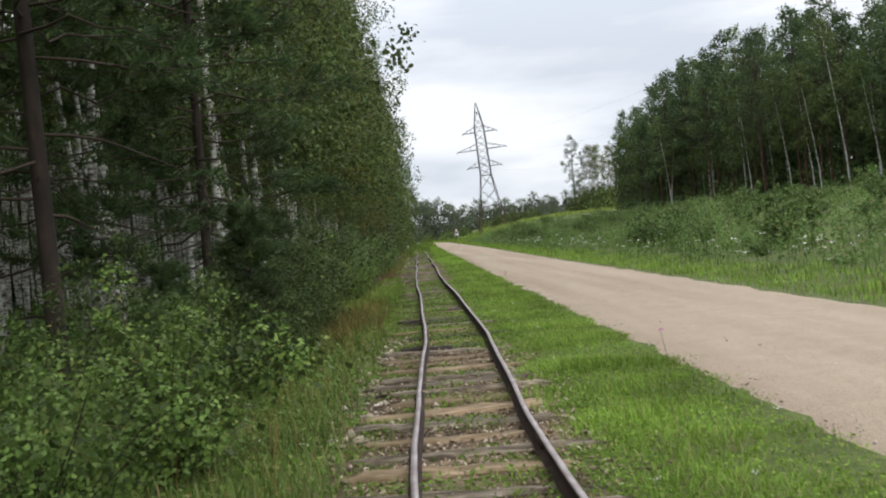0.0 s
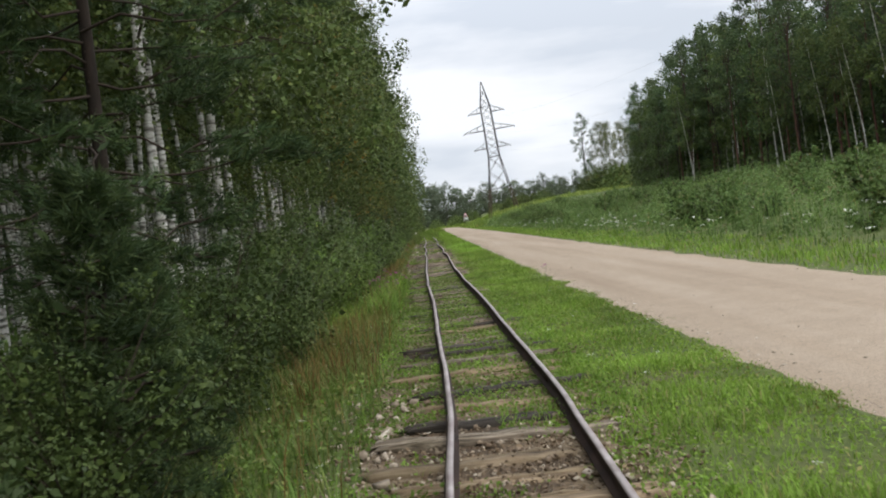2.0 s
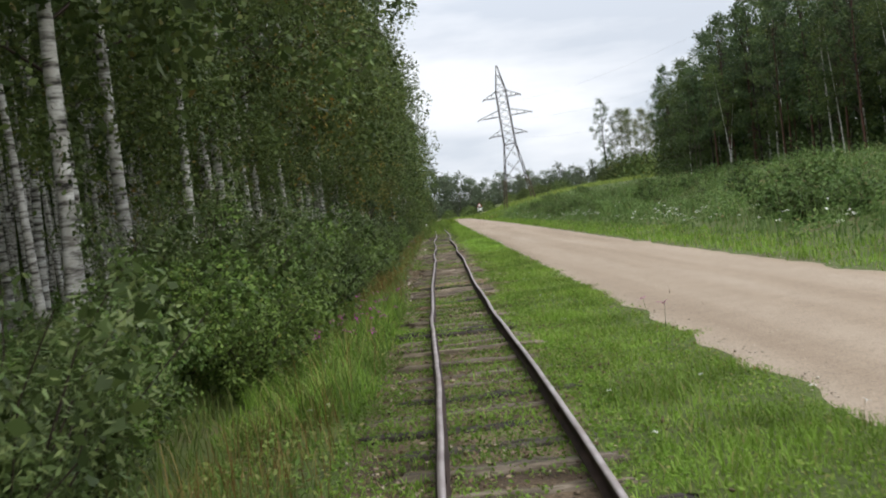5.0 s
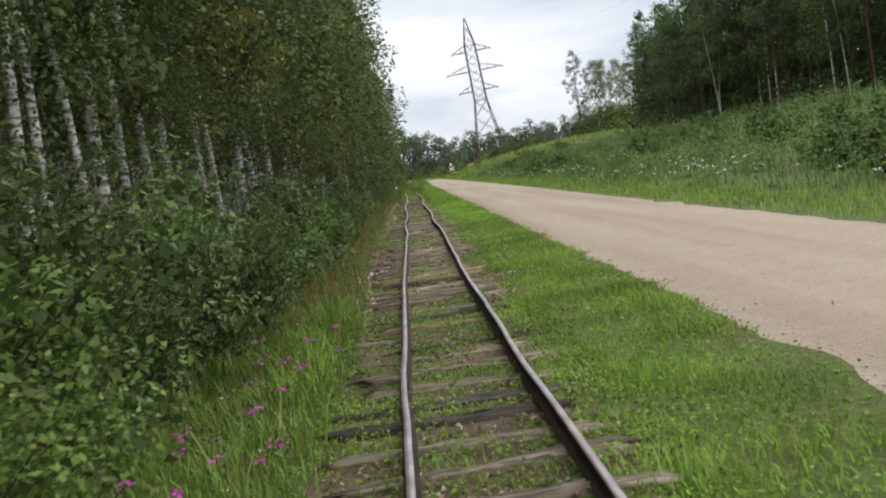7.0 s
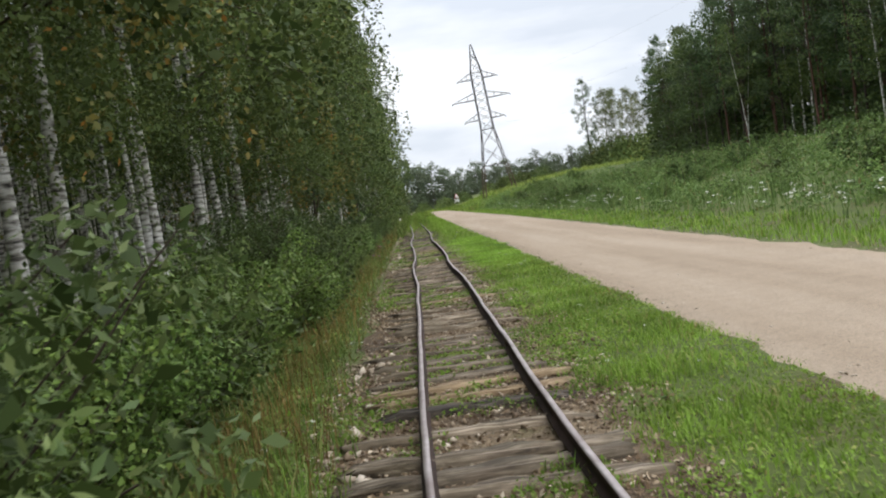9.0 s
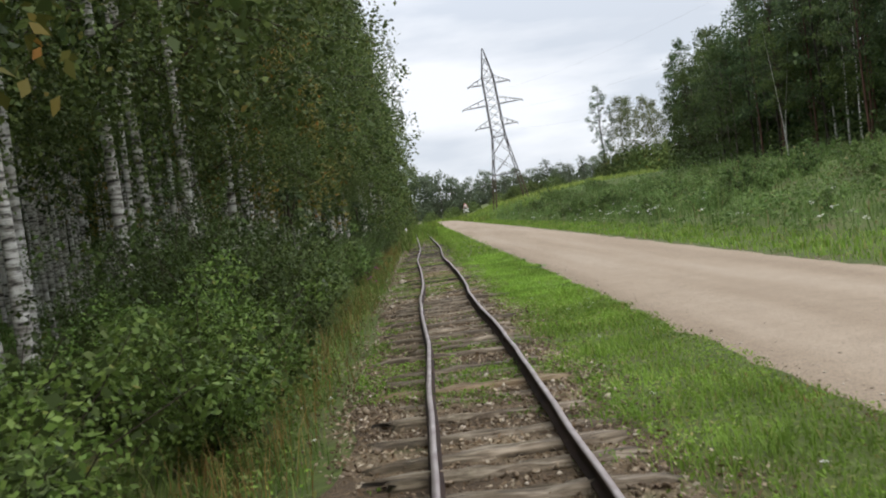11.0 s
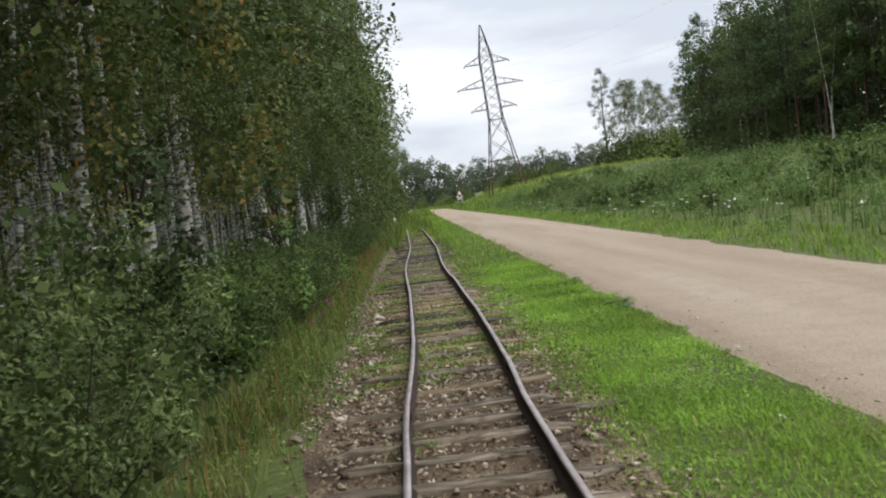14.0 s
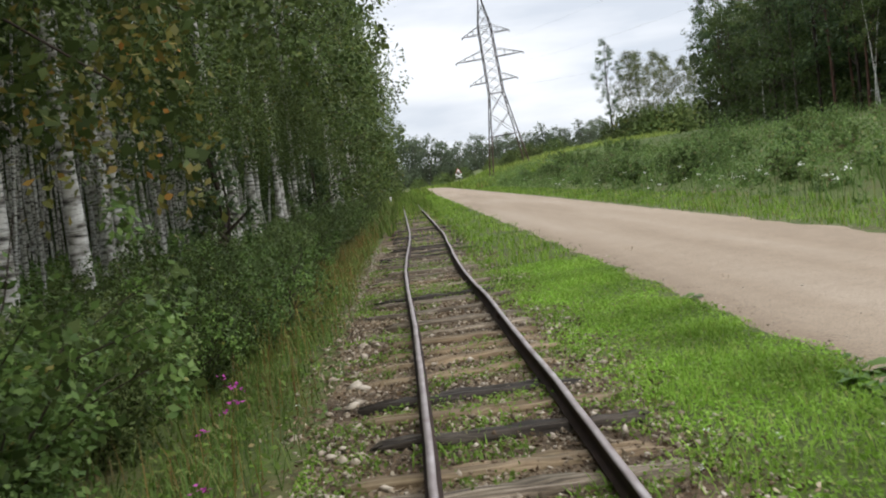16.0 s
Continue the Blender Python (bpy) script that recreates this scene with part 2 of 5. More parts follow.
BUSHLEAF = leafy("alder_leaves", [(0.0, (0.075, 0.135, 0.034)), (0.5, (0.115, 0.188, 0.048)), (0.97, (0.155, 0.235, 0.064)), (1.0, (0.24, 0.2, 0.05))], 0.42, 0.3, 1.3)
FRESHLEAF = leafy("fresh_alder_leaves", [(0.0, (0.09, 0.16, 0.036)), (0.5, (0.135, 0.22, 0.05)), (0.97, (0.18, 0.27, 0.066)), (1.0, (0.24, 0.22, 0.055))], 0.42, 0.32, 1.3)
WILLOWLEAF = leafy("willow_leaves", [(0.0, (0.088, 0.135, 0.045)), (0.6, (0.138, 0.19, 0.064)), (1.0, (0.2, 0.25, 0.092))], 0.42, 0.3, 1.3)
NEEDLE = leafy("pine_needles", [(0.0, (0.035, 0.062, 0.026)), (0.6, (0.062, 0.1, 0.036)), (1.0, (0.10, 0.14, 0.05))], 0.5, 0.3, 0.4)
GRASS = leafy("verge_grass", [(0.0, (0.112, 0.172, 0.027)), (0.45, (0.158, 0.265, 0.037)), (0.86, (0.215, 0.335, 0.056)), (1.0, (0.29, 0.25, 0.11))], 0.55, 0.38, 0.75)
LUSHGRASS = leafy("lush_verge_grass", [(0.0, (0.145, 0.24, 0.032)), (0.5, (0.2, 0.34, 0.044)), (0.9, (0.26, 0.41, 0.065)), (1.0, (0.3, 0.3, 0.1))], 0.55, 0.42, 0.75)
TALLGRASS = leafy("tall_grass", [(0.0, (0.075, 0.125, 0.026)), (0.55, (0.125, 0.185, 0.04)), (0.88, (0.16, 0.185, 0.055)), (1.0, (0.22, 0.165, 0.08))], 0.6, 0.3, 0.6)
DRYGRASS = leafy("dry_grass_stems", [(0.0, (0.138, 0.076, 0.025)), (0.6, (0.212, 0.133, 0.047)), (1.0, (0.297, 0.214, 0.079))], 0.7, 0.25)
WEED = leafy("slope_weeds", [(0.0, (0.068, 0.115, 0.034)), (0.5, (0.102, 0.165, 0.046)), (0.92, (0.14, 0.21, 0.06)), (1.0, (0.2, 0.16, 0.08))], 0.6, 0.35, 0.45)
WITHERED = leafy("withered_weeds", [(0.0, (0.085, 0.07, 0.035)), (0.6, (0.13, 0.115, 0.055)), (1.0, (0.18, 0.14, 0.075))], 0.7, 0.3, 0.5)
FERNWEED = leafy("broad_weed_leaves", [(0.0, (0.053, 0.112, 0.022)), (1.0, (0.117, 0.204, 0.043))])
# Lighter, greyer greens: distance haze is put into the leaf colour.
HAZELEAF = leafy("haze_tinted_leaves", [(0.0, (0.085, 0.112, 0.07)), (0.6, (0.115, 0.145, 0.088)), (1.0, (0.15, 0.18, 0.105))], 0.6, 0.45, 0.2)
PALELEAF = leafy("pale_birch_leaves", [(0.0, (0.1, 0.125, 0.06)), (0.6, (0.14, 0.165, 0.075)), (1.0, (0.2, 0.2, 0.09))], 0.6, 0.4, 0.3)
LITTER = leafy("dry_leaf_litter", [(0.0, (0.09, 0.055, 0.035)), (0.5, (0.24, 0.17, 0.11)), (0.85, (0.42, 0.34, 0.25)), (1.0, (0.55, 0.48, 0.38))], 0.8, 0.1, 1.0)
MEADOW = leafy("far_meadow_grass", [(0.0, (0.17, 0.25, 0.05)), (1.0, (0.25, 0.32, 0.08))], 0.7, 0.3, 0.1)
WHITE = plain("white_petals", (0.72, 0.72, 0.66), 0.8)
PINK = plain("purple_petals", (0.36, 0.05, 0.27), 0.7)
REDLEAF = leafy("autumn_leaves", [(0.0, (0.3, 0.1, 0.02)), (1.0, (0.34, 0.22, 0.04))])

# ---- mesh helpers ----


def mesh_of(name, verts, faces, mats, index=None, smooth=False):
    """A mesh from rows of points and rows of corners; faces: arrays of triangles or quads."""
    me = bpy.data.meshes.new(name)
    verts = np.asarray(verts, np.float32).reshape(-1, 3)
    faces = [np.asarray(f, np.int32) for f in (faces if isinstance(faces, list) else [faces]) if len(f)]
    loops = np.concatenate([f.ravel() for f in faces])
    sizes = np.concatenate([np.full(len(f), f.shape[1], np.int32) for f in faces])
    me.vertices.add(len(verts))
    me.vertices.foreach_set("co", verts.ravel())
    me.loops.add(len(loops))
    me.loops.foreach_set("vertex_index", loops)
    me.polygons.add(len(sizes))
    me.polygons.foreach_set("loop_start", np.concatenate([[0], np.cumsum(sizes)[:-1]]).astype(np.int32))
    me.polygons.foreach_set("loop_total", sizes)
    if index is not None:
        me.polygons.foreach_set("material_index", np.asarray(index, np.int32))
    if smooth:
        me.polygons.foreach_set("use_smooth", np.ones(len(sizes), bool))
    for m in mats if isinstance(mats, (list, tuple)) else [mats]:
        me.materials.append(m)
    me.update(calc_edges=True)
    me.validate()
    return me


def part(name, me, parent, label=""):
    ob = new(name, me)
    ob.parent = parent
    return tagged(ob, label)


def blades(at, high, wide, bend, rng):
    """Grass blades: a quad and a tip each, bent over."""
    k = len(at)
    turn = rng.uniform(0, 2 * np.pi, k)
    side = np.stack([np.cos(turn), np.sin(turn), 0 * turn], -1)
    over = np.stack([-np.sin(turn), np.cos(turn), 0 * turn], -1) * (bend * rng.uniform(0.2, 1.2, k) * high)[:, None]
    up = np.array([0, 0, 1.0])
    h, w = high[:, None], (wide / 2)[:, None]
    v = np.stack([at - side * w, at + side * w, at + side * w * 0.8 + up * h * 0.6 + over * 0.35,
                  at - side * w * 0.8 + up * h * 0.6 + over * 0.35, at + up * h * 0.97 + over], 1)
    b = np.arange(k)[:, None] * 5
    return v.reshape(-1, 3), [b + np.array([[0, 1, 2, 3]]), b + np.array([[3, 2, 4]])]


def leaves(at, size, rng, flat=0.0, shape=0.55, droop=0.0, way=None):
    """Leaves: a kite folded along its rib each, turned at random; flat draws them towards level, way towards a twig's line."""
    k = len(at)
    a = rng.normal(size=(k, 3))
    a[:, 2] = a[:, 2] * (1 - flat) - droop
    if way is not None:
        a = a * 0.55 + way
    a /= np.linalg.norm(a, axis=1)[:, None] + 1e-9
    b = rng.normal(size=(k, 3))
    b[:, 2] *= 1 - flat
    b -= a * (a * b).sum(1)[:, None]
    b /= np.linalg.norm(b, axis=1)[:, None] + 1e-9
    c = np.cross(a, b)
    s = (size * rng.uniform(0.65, 1.25, k))[:, None]
    mid, fold = at - a * s * 0.08, c * s * shape * 0.16
    v = np.stack([at - a * s * 0.5, mid + b * s * shape * 0.5 + fold, at + a * s * 0.5, mid - b * s * shape * 0.5 + fold], 1)
    return v.reshape(-1, 3), np.arange(k)[:, None] * 4 + np.array([[0, 1, 2, 3]])


def facing(at, out, size, rng, shape=0.6):
    """Leaves that lie across a given outward direction each, tips hanging a little."""
    k = len(at)
    c = out / (np.linalg.norm(out, axis=1)[:, None] + 1e-9)
    a = rng.normal(size=(k, 3)) - np.array([0, 0, 0.5])
    a -= c * (a * c).sum(1)[:, None]
    a /= np.linalg.norm(a, axis=1)[:, None] + 1e-9
    b = np.cross(c, a)
    s = (size * rng.uniform(0.65, 1.25, k))[:, None]
    mid, fold = at - a * s * 0.08, c * s * shape * 0.16
    v = np.stack([at - a * s * 0.5, mid + b * s * shape * 0.5 - fold, at + a * s * 0.5, mid - b * s * shape * 0.5 - fold], 1)
    return v.reshape(-1, 3), np.arange(k)[:, None] * 4 + np.array([[0, 1, 2, 3]])


def lobes(heart, wide, per, rng, tall=0.8, hang=0.0, up=0.55, loose=0.45):
    """Clumps of leaves: places over the outside of each clump and the way each leaf faces. hang: how far a clump trails down."""
    i = np.repeat(np.arange(len(heart)), per)
    d = rng.normal(size=(len(i), 3))
    d /= np.linalg.norm(d, axis=1)[:, None]
    r = rng.uniform(0.2, 1.0, len(i)) ** 0.5 * np.broadcast_to(wide, len(heart))[i] * rng.uniform(0.85, 1.2, len(i))
    at = heart[i] + d * r[:, None] * np.array([1, 1, tall])
    at[:, 2] -= hang * rng.random(len(i)) ** 2 * np.broadcast_to(wide, len(heart))[i]
    return at, d * 0.6 + np.array([0, 0, up]) + rng.normal(size=d.shape) * loose


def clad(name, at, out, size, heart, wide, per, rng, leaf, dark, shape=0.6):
    """Leaves over clumps, and per larger ones in each heart, whose dark material puts shade into the colour."""
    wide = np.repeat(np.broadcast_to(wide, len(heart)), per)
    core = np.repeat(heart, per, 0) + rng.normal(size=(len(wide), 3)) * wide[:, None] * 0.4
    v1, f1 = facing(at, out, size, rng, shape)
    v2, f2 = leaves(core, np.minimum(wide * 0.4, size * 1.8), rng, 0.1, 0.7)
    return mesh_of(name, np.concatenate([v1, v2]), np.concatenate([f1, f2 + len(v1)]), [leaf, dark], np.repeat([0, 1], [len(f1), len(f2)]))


def needles(at, way, long, wide, count, rng):
    """Tufts of needles, fanned forward round each twig's way."""
    k = len(at)
    p, d = np.repeat(at, count, 0), np.repeat(way, count, 0)
    p = p + rng.normal(size=p.shape) * long * 0.18
    d = d + rng.normal(size=d.shape) * 0.75
    d /= np.linalg.norm(d, axis=1)[:, None]
    s = np.cross(d, rng.normal(size=d.shape))
    s /= np.linalg.norm(s, axis=1)[:, None] + 1e-9
    n = long * rng.uniform(0.7, 1.2, len(p))[:, None]
    v = np.stack([p - s * wide / 2, p + s * wide / 2, p + d * n], 1)
    return v.reshape(-1, 3), np.arange(len(p))[:, None] * 3 + np.array([[0, 1, 2]])


def tubes(lines, radii, sides):
    """Tapered tubes along polylines."""
    vs, fs, base = [], [], 0
    ang = np.arange(sides) * 2 * np.pi / sides
    for line, rad in zip(lines, radii):
        line = np.asarray(line, float)
        d = np.gradient(line, axis=0)
        d /= np.linalg.norm(d, axis=1)[:, None] + 1e-9
        ref = np.where(np.abs(d[:, 2:3]) > 0.9, [[1.0, 0, 0]], [[0, 0, 1.0]])
        u = np.cross(d, ref)
        u /= np.linalg.norm(u, axis=1)[:, None] + 1e-9
        w = np.cross(d, u)
        ring = line[:, None] + (u[:, None] * np.cos(ang)[None, :, None] + w[:, None] * np.sin(ang)[None, :, None]) * np.asarray(rad)[:, None, None]
        vs.append(ring.reshape(-1, 3))
        m = len(line)
        i, j = np.meshgrid(np.arange(m - 1), np.arange(sides), indexing="ij")
        a, b = base + i * sides + j, base + i * sides + (j + 1) % sides
        fs.append(np.stack([a, b, b + sides, a + sides], -1).reshape(-1, 4))
        base += m * sides
    return np.concatenate(vs), np.concatenate(fs)


def together(*sets):
    vs, tri, quad, base = [], [], [], 0
    for v, f in sets:
        for g in f if isinstance(f, list) else [f]:
            (tri if g.shape[1] == 3 else quad).append(g + base)
        vs.append(v)
        base += len(v)
    return np.concatenate(vs), [np.concatenate(q) for q in (quad, tri) if q]


# ---- the lie of the land ----
RISE_X = [-300, -40, -3.0, -1.7, -1.0, 1.0, 2.2, 5.7, 6.8, 9.5, 11, 14, 20, 27, 45, 120, 420]
RISE_Z = [-0.5, -0.45, -0.32, -0.26, -0.155, -0.155, -0.13, -0.13, -0.16, 0.12, 0.42, 1.0, 1.55, 2.05, 2.7, 4.0, 8.0]


def land(x, y, rough=True):
    """Height of the ground; rail heads lie at 0."""
    x, y = np.asarray(x, float), np.asarray(y, float)
    z = np.interp(x, RISE_X, RISE_Z)
    s = np.clip((y - 120) / 75, 0, 1)
    z = z + 0.85 * s * s * (3 - 2 * s) * np.clip((x - 11) / 11, 0, 1)
    if rough:
        k = 0.5 + 0.5 * np.sin(x * 1.7 + np.sin(y * 0.9)) * np.sin(y * 1.3 + 0.7 * x)
        away = np.clip((np.abs(x) - 1.2) / 3, 0, 1) * np.where((x > 1.8) & (x < 6.4), 0.1, 1.0)
        z = z + 0.07 * (k - 0.5) * away
    return z


def road_edges(y):
    """Left and right edge of the gravel road, which swings left over the track far ahead."""
    y = np.asarray(y, float)
    swing = np.clip((y - 205) / 40, 0, 3) ** 2 * 5
    left = 2.28 + 0.0045 * np.clip(y - 40, 0, 200) - swing
    right = 5.6 + 0.010 * np.clip(y - 45, 0, 60) - swing * 0.95
    return left, right


def build_ground():
    xs = np.concatenate([np.linspace(-300, -30, 12), np.linspace(-26, -5, 14), np.linspace(-4.4, 14, 70), np.linspace(15, 40, 18), np.linspace(48, 420, 16)])
    ys = np.concatenate([np.linspace(-80, -4, 12), np.linspace(-2, 90, 130), np.linspace(92, 260, 60), np.linspace(270, 1500, 30)])
    gx, gy = np.meshgrid(xs, ys)
    v = np.stack([gx, gy, land(gx, gy)], -1).reshape(-1, 3)
    m, n = len(ys), len(xs)
    i, j = np.meshgrid(np.arange(m - 1), np.arange(n - 1), indexing="ij")
    a = (i * n + j).ravel()
    f = np.stack([a, a + 1, a + n + 1, a + n], -1)
    ob = new("ground", mesh_of("ground", v, f, SOIL, smooth=True))
    tagged(ob, "mossy green and brown earth beside the track and under the wood", "ground", kind="structure")


def build_road():
    ys = np.concatenate([np.linspace(-60, 0, 30), np.linspace(0.25, 120, 480), np.linspace(121, 330, 120)])
    left, right = road_edges(ys)
    rng = np.random.default_rng(3)
    wob = np.array([noise.noise((0, y * 0.9, 3)) * 0.16 + noise.noise((5, y * 3.1, 1)) * 0.08 for y in ys])
    wob2 = np.array([noise.noise((9, y * 0.7, 3)) * 0.2 + noise.noise((2, y * 2.7, 8)) * 0.08 for y in ys])
    left, right = left - 0.36 + wob, right + 0.1 + wob2
    k = np.linspace(0, 1, 14)
    x = left[:, None] * (1 - k) + right[:, None] * k
    y = np.repeat(ys[:, None], len(k), 1)
    shape = 0.03 * np.sin(k * np.pi) - 0.018 * np.exp(-((k - 0.3) / 0.07) ** 2) - 0.018 * np.exp(-((k - 0.72) / 0.07) ** 2)
    z = land(x, y, False) + 0.012 + shape[None] - np.where((k == 0) | (k == 1), 0.05, 0)[None]
    n = len(k)
    i, j = np.meshgrid(np.arange(len(ys) - 1), np.arange(n - 1), indexing="ij")
    a = (i * n + j).ravel()
    me = mesh_of("road", np.stack([x, y, z], -1), np.stack([a, a + 1, a + n + 1, a + n], -1), ROAD, smooth=True)
    tagged(new("road", me), "pale beige gravel road with worn wheel tracks", "road", kind="structure")


def build_bed():
    ys = np.arange(-20, 200, 0.3)
    k = np.linspace(0, 1, 9)
    lo = np.array([(-1.22 if y > 33 else -1.08) + 0.22 * noise.noise((1, y * 0.5, 7)) + 0.08 * noise.noise((1, y * 2.3, 2)) for y in ys])
    hi = np.array([0.72 + 0.3 * noise.noise((8, y * 0.4, 7)) + 0.1 * noise.noise((3, y * 2.1, 2)) + (0.4 if 33 < y < 64 else 0.12) for y in ys])
    x = lo[:, None] * (1 - k) + hi[:, None] * k
    y = np.repeat(ys[:, None], 9, 1)
    z = land(x, y, False) + np.where((k == 0) | (k == 1), -0.03, 0.006)[None]
    i, j = np.meshgrid(np.arange(len(ys) - 1), np.arange(8), indexing="ij")
    a = (i * 9 + j).ravel()
    me = mesh_of("track_bed", np.stack([x, y, z], -1), np.stack([a, a + 1, a + 10, a + 9], -1), BED, smooth=True)
    tagged(new("track_bed", me), "brown earth and old ballast under the railway track", "track bed", kind="structure")


build_ground()
build_road()
build_bed()

# ---- railway track: 750 mm gauge, uneven ----
BEND_Y = list(range(2, 62, 2)) + [62, 64, 66, 68, 70, 72, 74, 76, 78, 80, 84, 90, 96, 102, 110]
BEND_X = [0.013, -0.023, -0.055, -0.03, 0.015, 0.055, 0.11, 0.095, 0.085, 0.086, 0.088, 0.08, 0.05, 0.02, 0.008, 0.006, -0.005, -0.01, 0.01, 0.02, 0.025,
          0.034, 0.06, 0.05, 0.01, -0.004, 0.03, 0.07, 0.074, 0.07, 0.055, 0.03, 0.003, -0.012, 0.002, 0.03, 0.064, 0.1, 0.122, 0.124, 0.112, 0.088, 0.06, 0.03, 0.0]


def bend(y):
    return np.interp(y, BEND_Y, BEND_X)


def rail_mesh(side):
    ys = np.concatenate([np.arange(-40, 0, 1.0), np.arange(0, 110, 0.25), np.arange(110, 262, 1.0)])
    smooth_x = sum(bend(ys + d) for d in (-0.8, -0.4, 0, 0.4, 0.8)) / 5
    kink = np.array([noise.noise((side * 7, y * 0.55, 1.5)) * 0.012 + noise.noise((side * 3, y * 1.3, 4.5)) * 0.006 for y in ys])
    dip = np.array([noise.noise((side * 5, y * 0.35, 9.5)) * 0.022 for y in ys])
    x, z = smooth_x + side * 0.375 + kink, dip
    prof = np.array([(-0.04, -0.102), (0.04, -0.102), (0.04, -0.092), (0.009, -0.08), (0.008, -0.032), (0.0195, -0.026), (0.0205, -0.006), (0.015, 0.0),
                     (-0.015, 0.0), (-0.0205, -0.006), (-0.0195, -0.026), (-0.008, -0.032), (-0.009, -0.08), (-0.04, -0.092)])
    prof[:, 0] += side * 0.0205
    n = len(prof)
    v = np.stack([x[:, None] + prof[None, :, 0], np.repeat(ys[:, None], n, 1), z[:, None] + prof[None, :, 1]], -1)
    i, j = np.meshgrid(np.arange(len(ys) - 1), np.arange(n), indexing="ij")
    a, b = (i * n + j).ravel(), (i * n + (j + 1) % n).ravel()
    idx = np.isin(j.ravel(), (6, 7, 8)).astype(int)
    return mesh_of("rail", v, np.stack([a, a + n, b + n, b], -1), [RAILSIDE, RAILTOP], idx)


def sleeper_mesh(long, wide, high, mat, seed):
    """A squared timber with worn, chamfered edges, a split along the top, eaten hollows and ragged ends."""
    rng = np.random.default_rng(seed)
    m = 12
    xs = np.linspace(-0.5, 0.5, m) * long
    c, q = 0.02, rng.uniform(-0.25, 0.25) * wide
    sec = np.array([(-wide / 2, -high), (wide / 2, -high), (wide / 2, -c), (wide / 2 - c, 0), (q + 0.008, 0), (q, -0.025), (q - 0.008, 0), (-wide / 2 + c, 0), (-wide / 2, -c)])
    k = len(sec)
    v = np.stack([np.repeat(xs[:, None], k, 1), np.repeat(sec[None, :, 0], m, 0), np.repeat(sec[None, :, 1], m, 0)], -1)
    v[:, :, 1] += rng.normal(size=(m, k)) * 0.008 + rng.normal(size=(m, 1)) * 0.008 + np.linspace(-1, 1, m)[:, None] ** 3 * rng.normal() * 0.012
    v[:, 2:, 2] += rng.normal(size=(m, k - 2)) * 0.006
    for _ in range(3):
        at, side = rng.integers(m), rng.choice([2, 8])
        v[at, side - (side == 8):side + 1 + (side == 2), 2] -= rng.uniform(0.01, 0.04)
        v[at, side, 1] *= rng.uniform(0.6, 0.95)
    for e in (0, -1):
        v[e, :, 0] += rng.normal(size=k) * 0.05
        v[e, 2:, 2] -= rng.uniform(0.0, 0.03)
    i, j = np.meshgrid(np.arange(m - 1), np.arange(k), indexing="ij")
    a, b = (i * k + j).ravel(), (i * k + (j + 1) % k).ravel()
    ends = np.array([list(range(k))[::-1], [(m - 1) * k + n for n in range(k)]])
    return mesh_of("sleeper", v, [np.stack([a, b, b + k, a + k], -1), ends], mat)


SLEEPERS = []  # y, kind (n new, g grey, d dark), shift, sink, turn


LAID = """10.14g 10.57g 11.27n 11.83n 12.33n 12.95g 13.46d 14.13n 14.85d 15.57n 15.98n 16.69g 25.63g 25.99n 26.54g 27.09g 27.63g 28.2d 28.66d 29.2g 29.74g
34.08g 34.43g 34.76g 35.45g 36.2d 36.68n 37.14n 37.57g 38.04g 38.48g 39.1g 39.67g 40.11g 40.95g 41.5g 41.95g 42.5g 43.12g 46.45g 47.05g 47.51g 48.15g 48.79g
49.53g 50.19g 50.95g 51.41g 51.99g 52.46g 52.95g 53.51g 54.26n 56.64n 57.41g 57.83n 58.45d 59.05n 59.6d 60.41n 61.04n 61.51n 62.01n 62.6g 63.24g 64.13g 65.04g 66.09g"""


def plan_sleepers():
    rng = np.random.default_rng(21)
    known = [(float(w[:-1]), w[-1]) for w in LAID.split()]
    row, y = list(known), -6.0
    while y < 112:
        if min(abs(y - k) for k, _ in known) > 0.42:
            row.append((y, "n" if rng.random() < (0.25 if y < 10 else 0.08) else "d" if rng.random() < 0.35 else "g"))
        y += rng.choice([0.5, 0.56, 0.62])
    for y, kind in sorted(row):
        sunk = 0.012 if 17 < y < 25.4 or 30 < y < 33.8 or 43.3 < y < 46.2 or 54.5 < y < 56.4 else -0.006
        SLEEPERS.append((y, kind, -0.05 + rng.normal() * 0.07, rng.uniform(-0.014, 0.01) - (sunk if kind != "n" else 0.004), rng.normal() * 2.0))


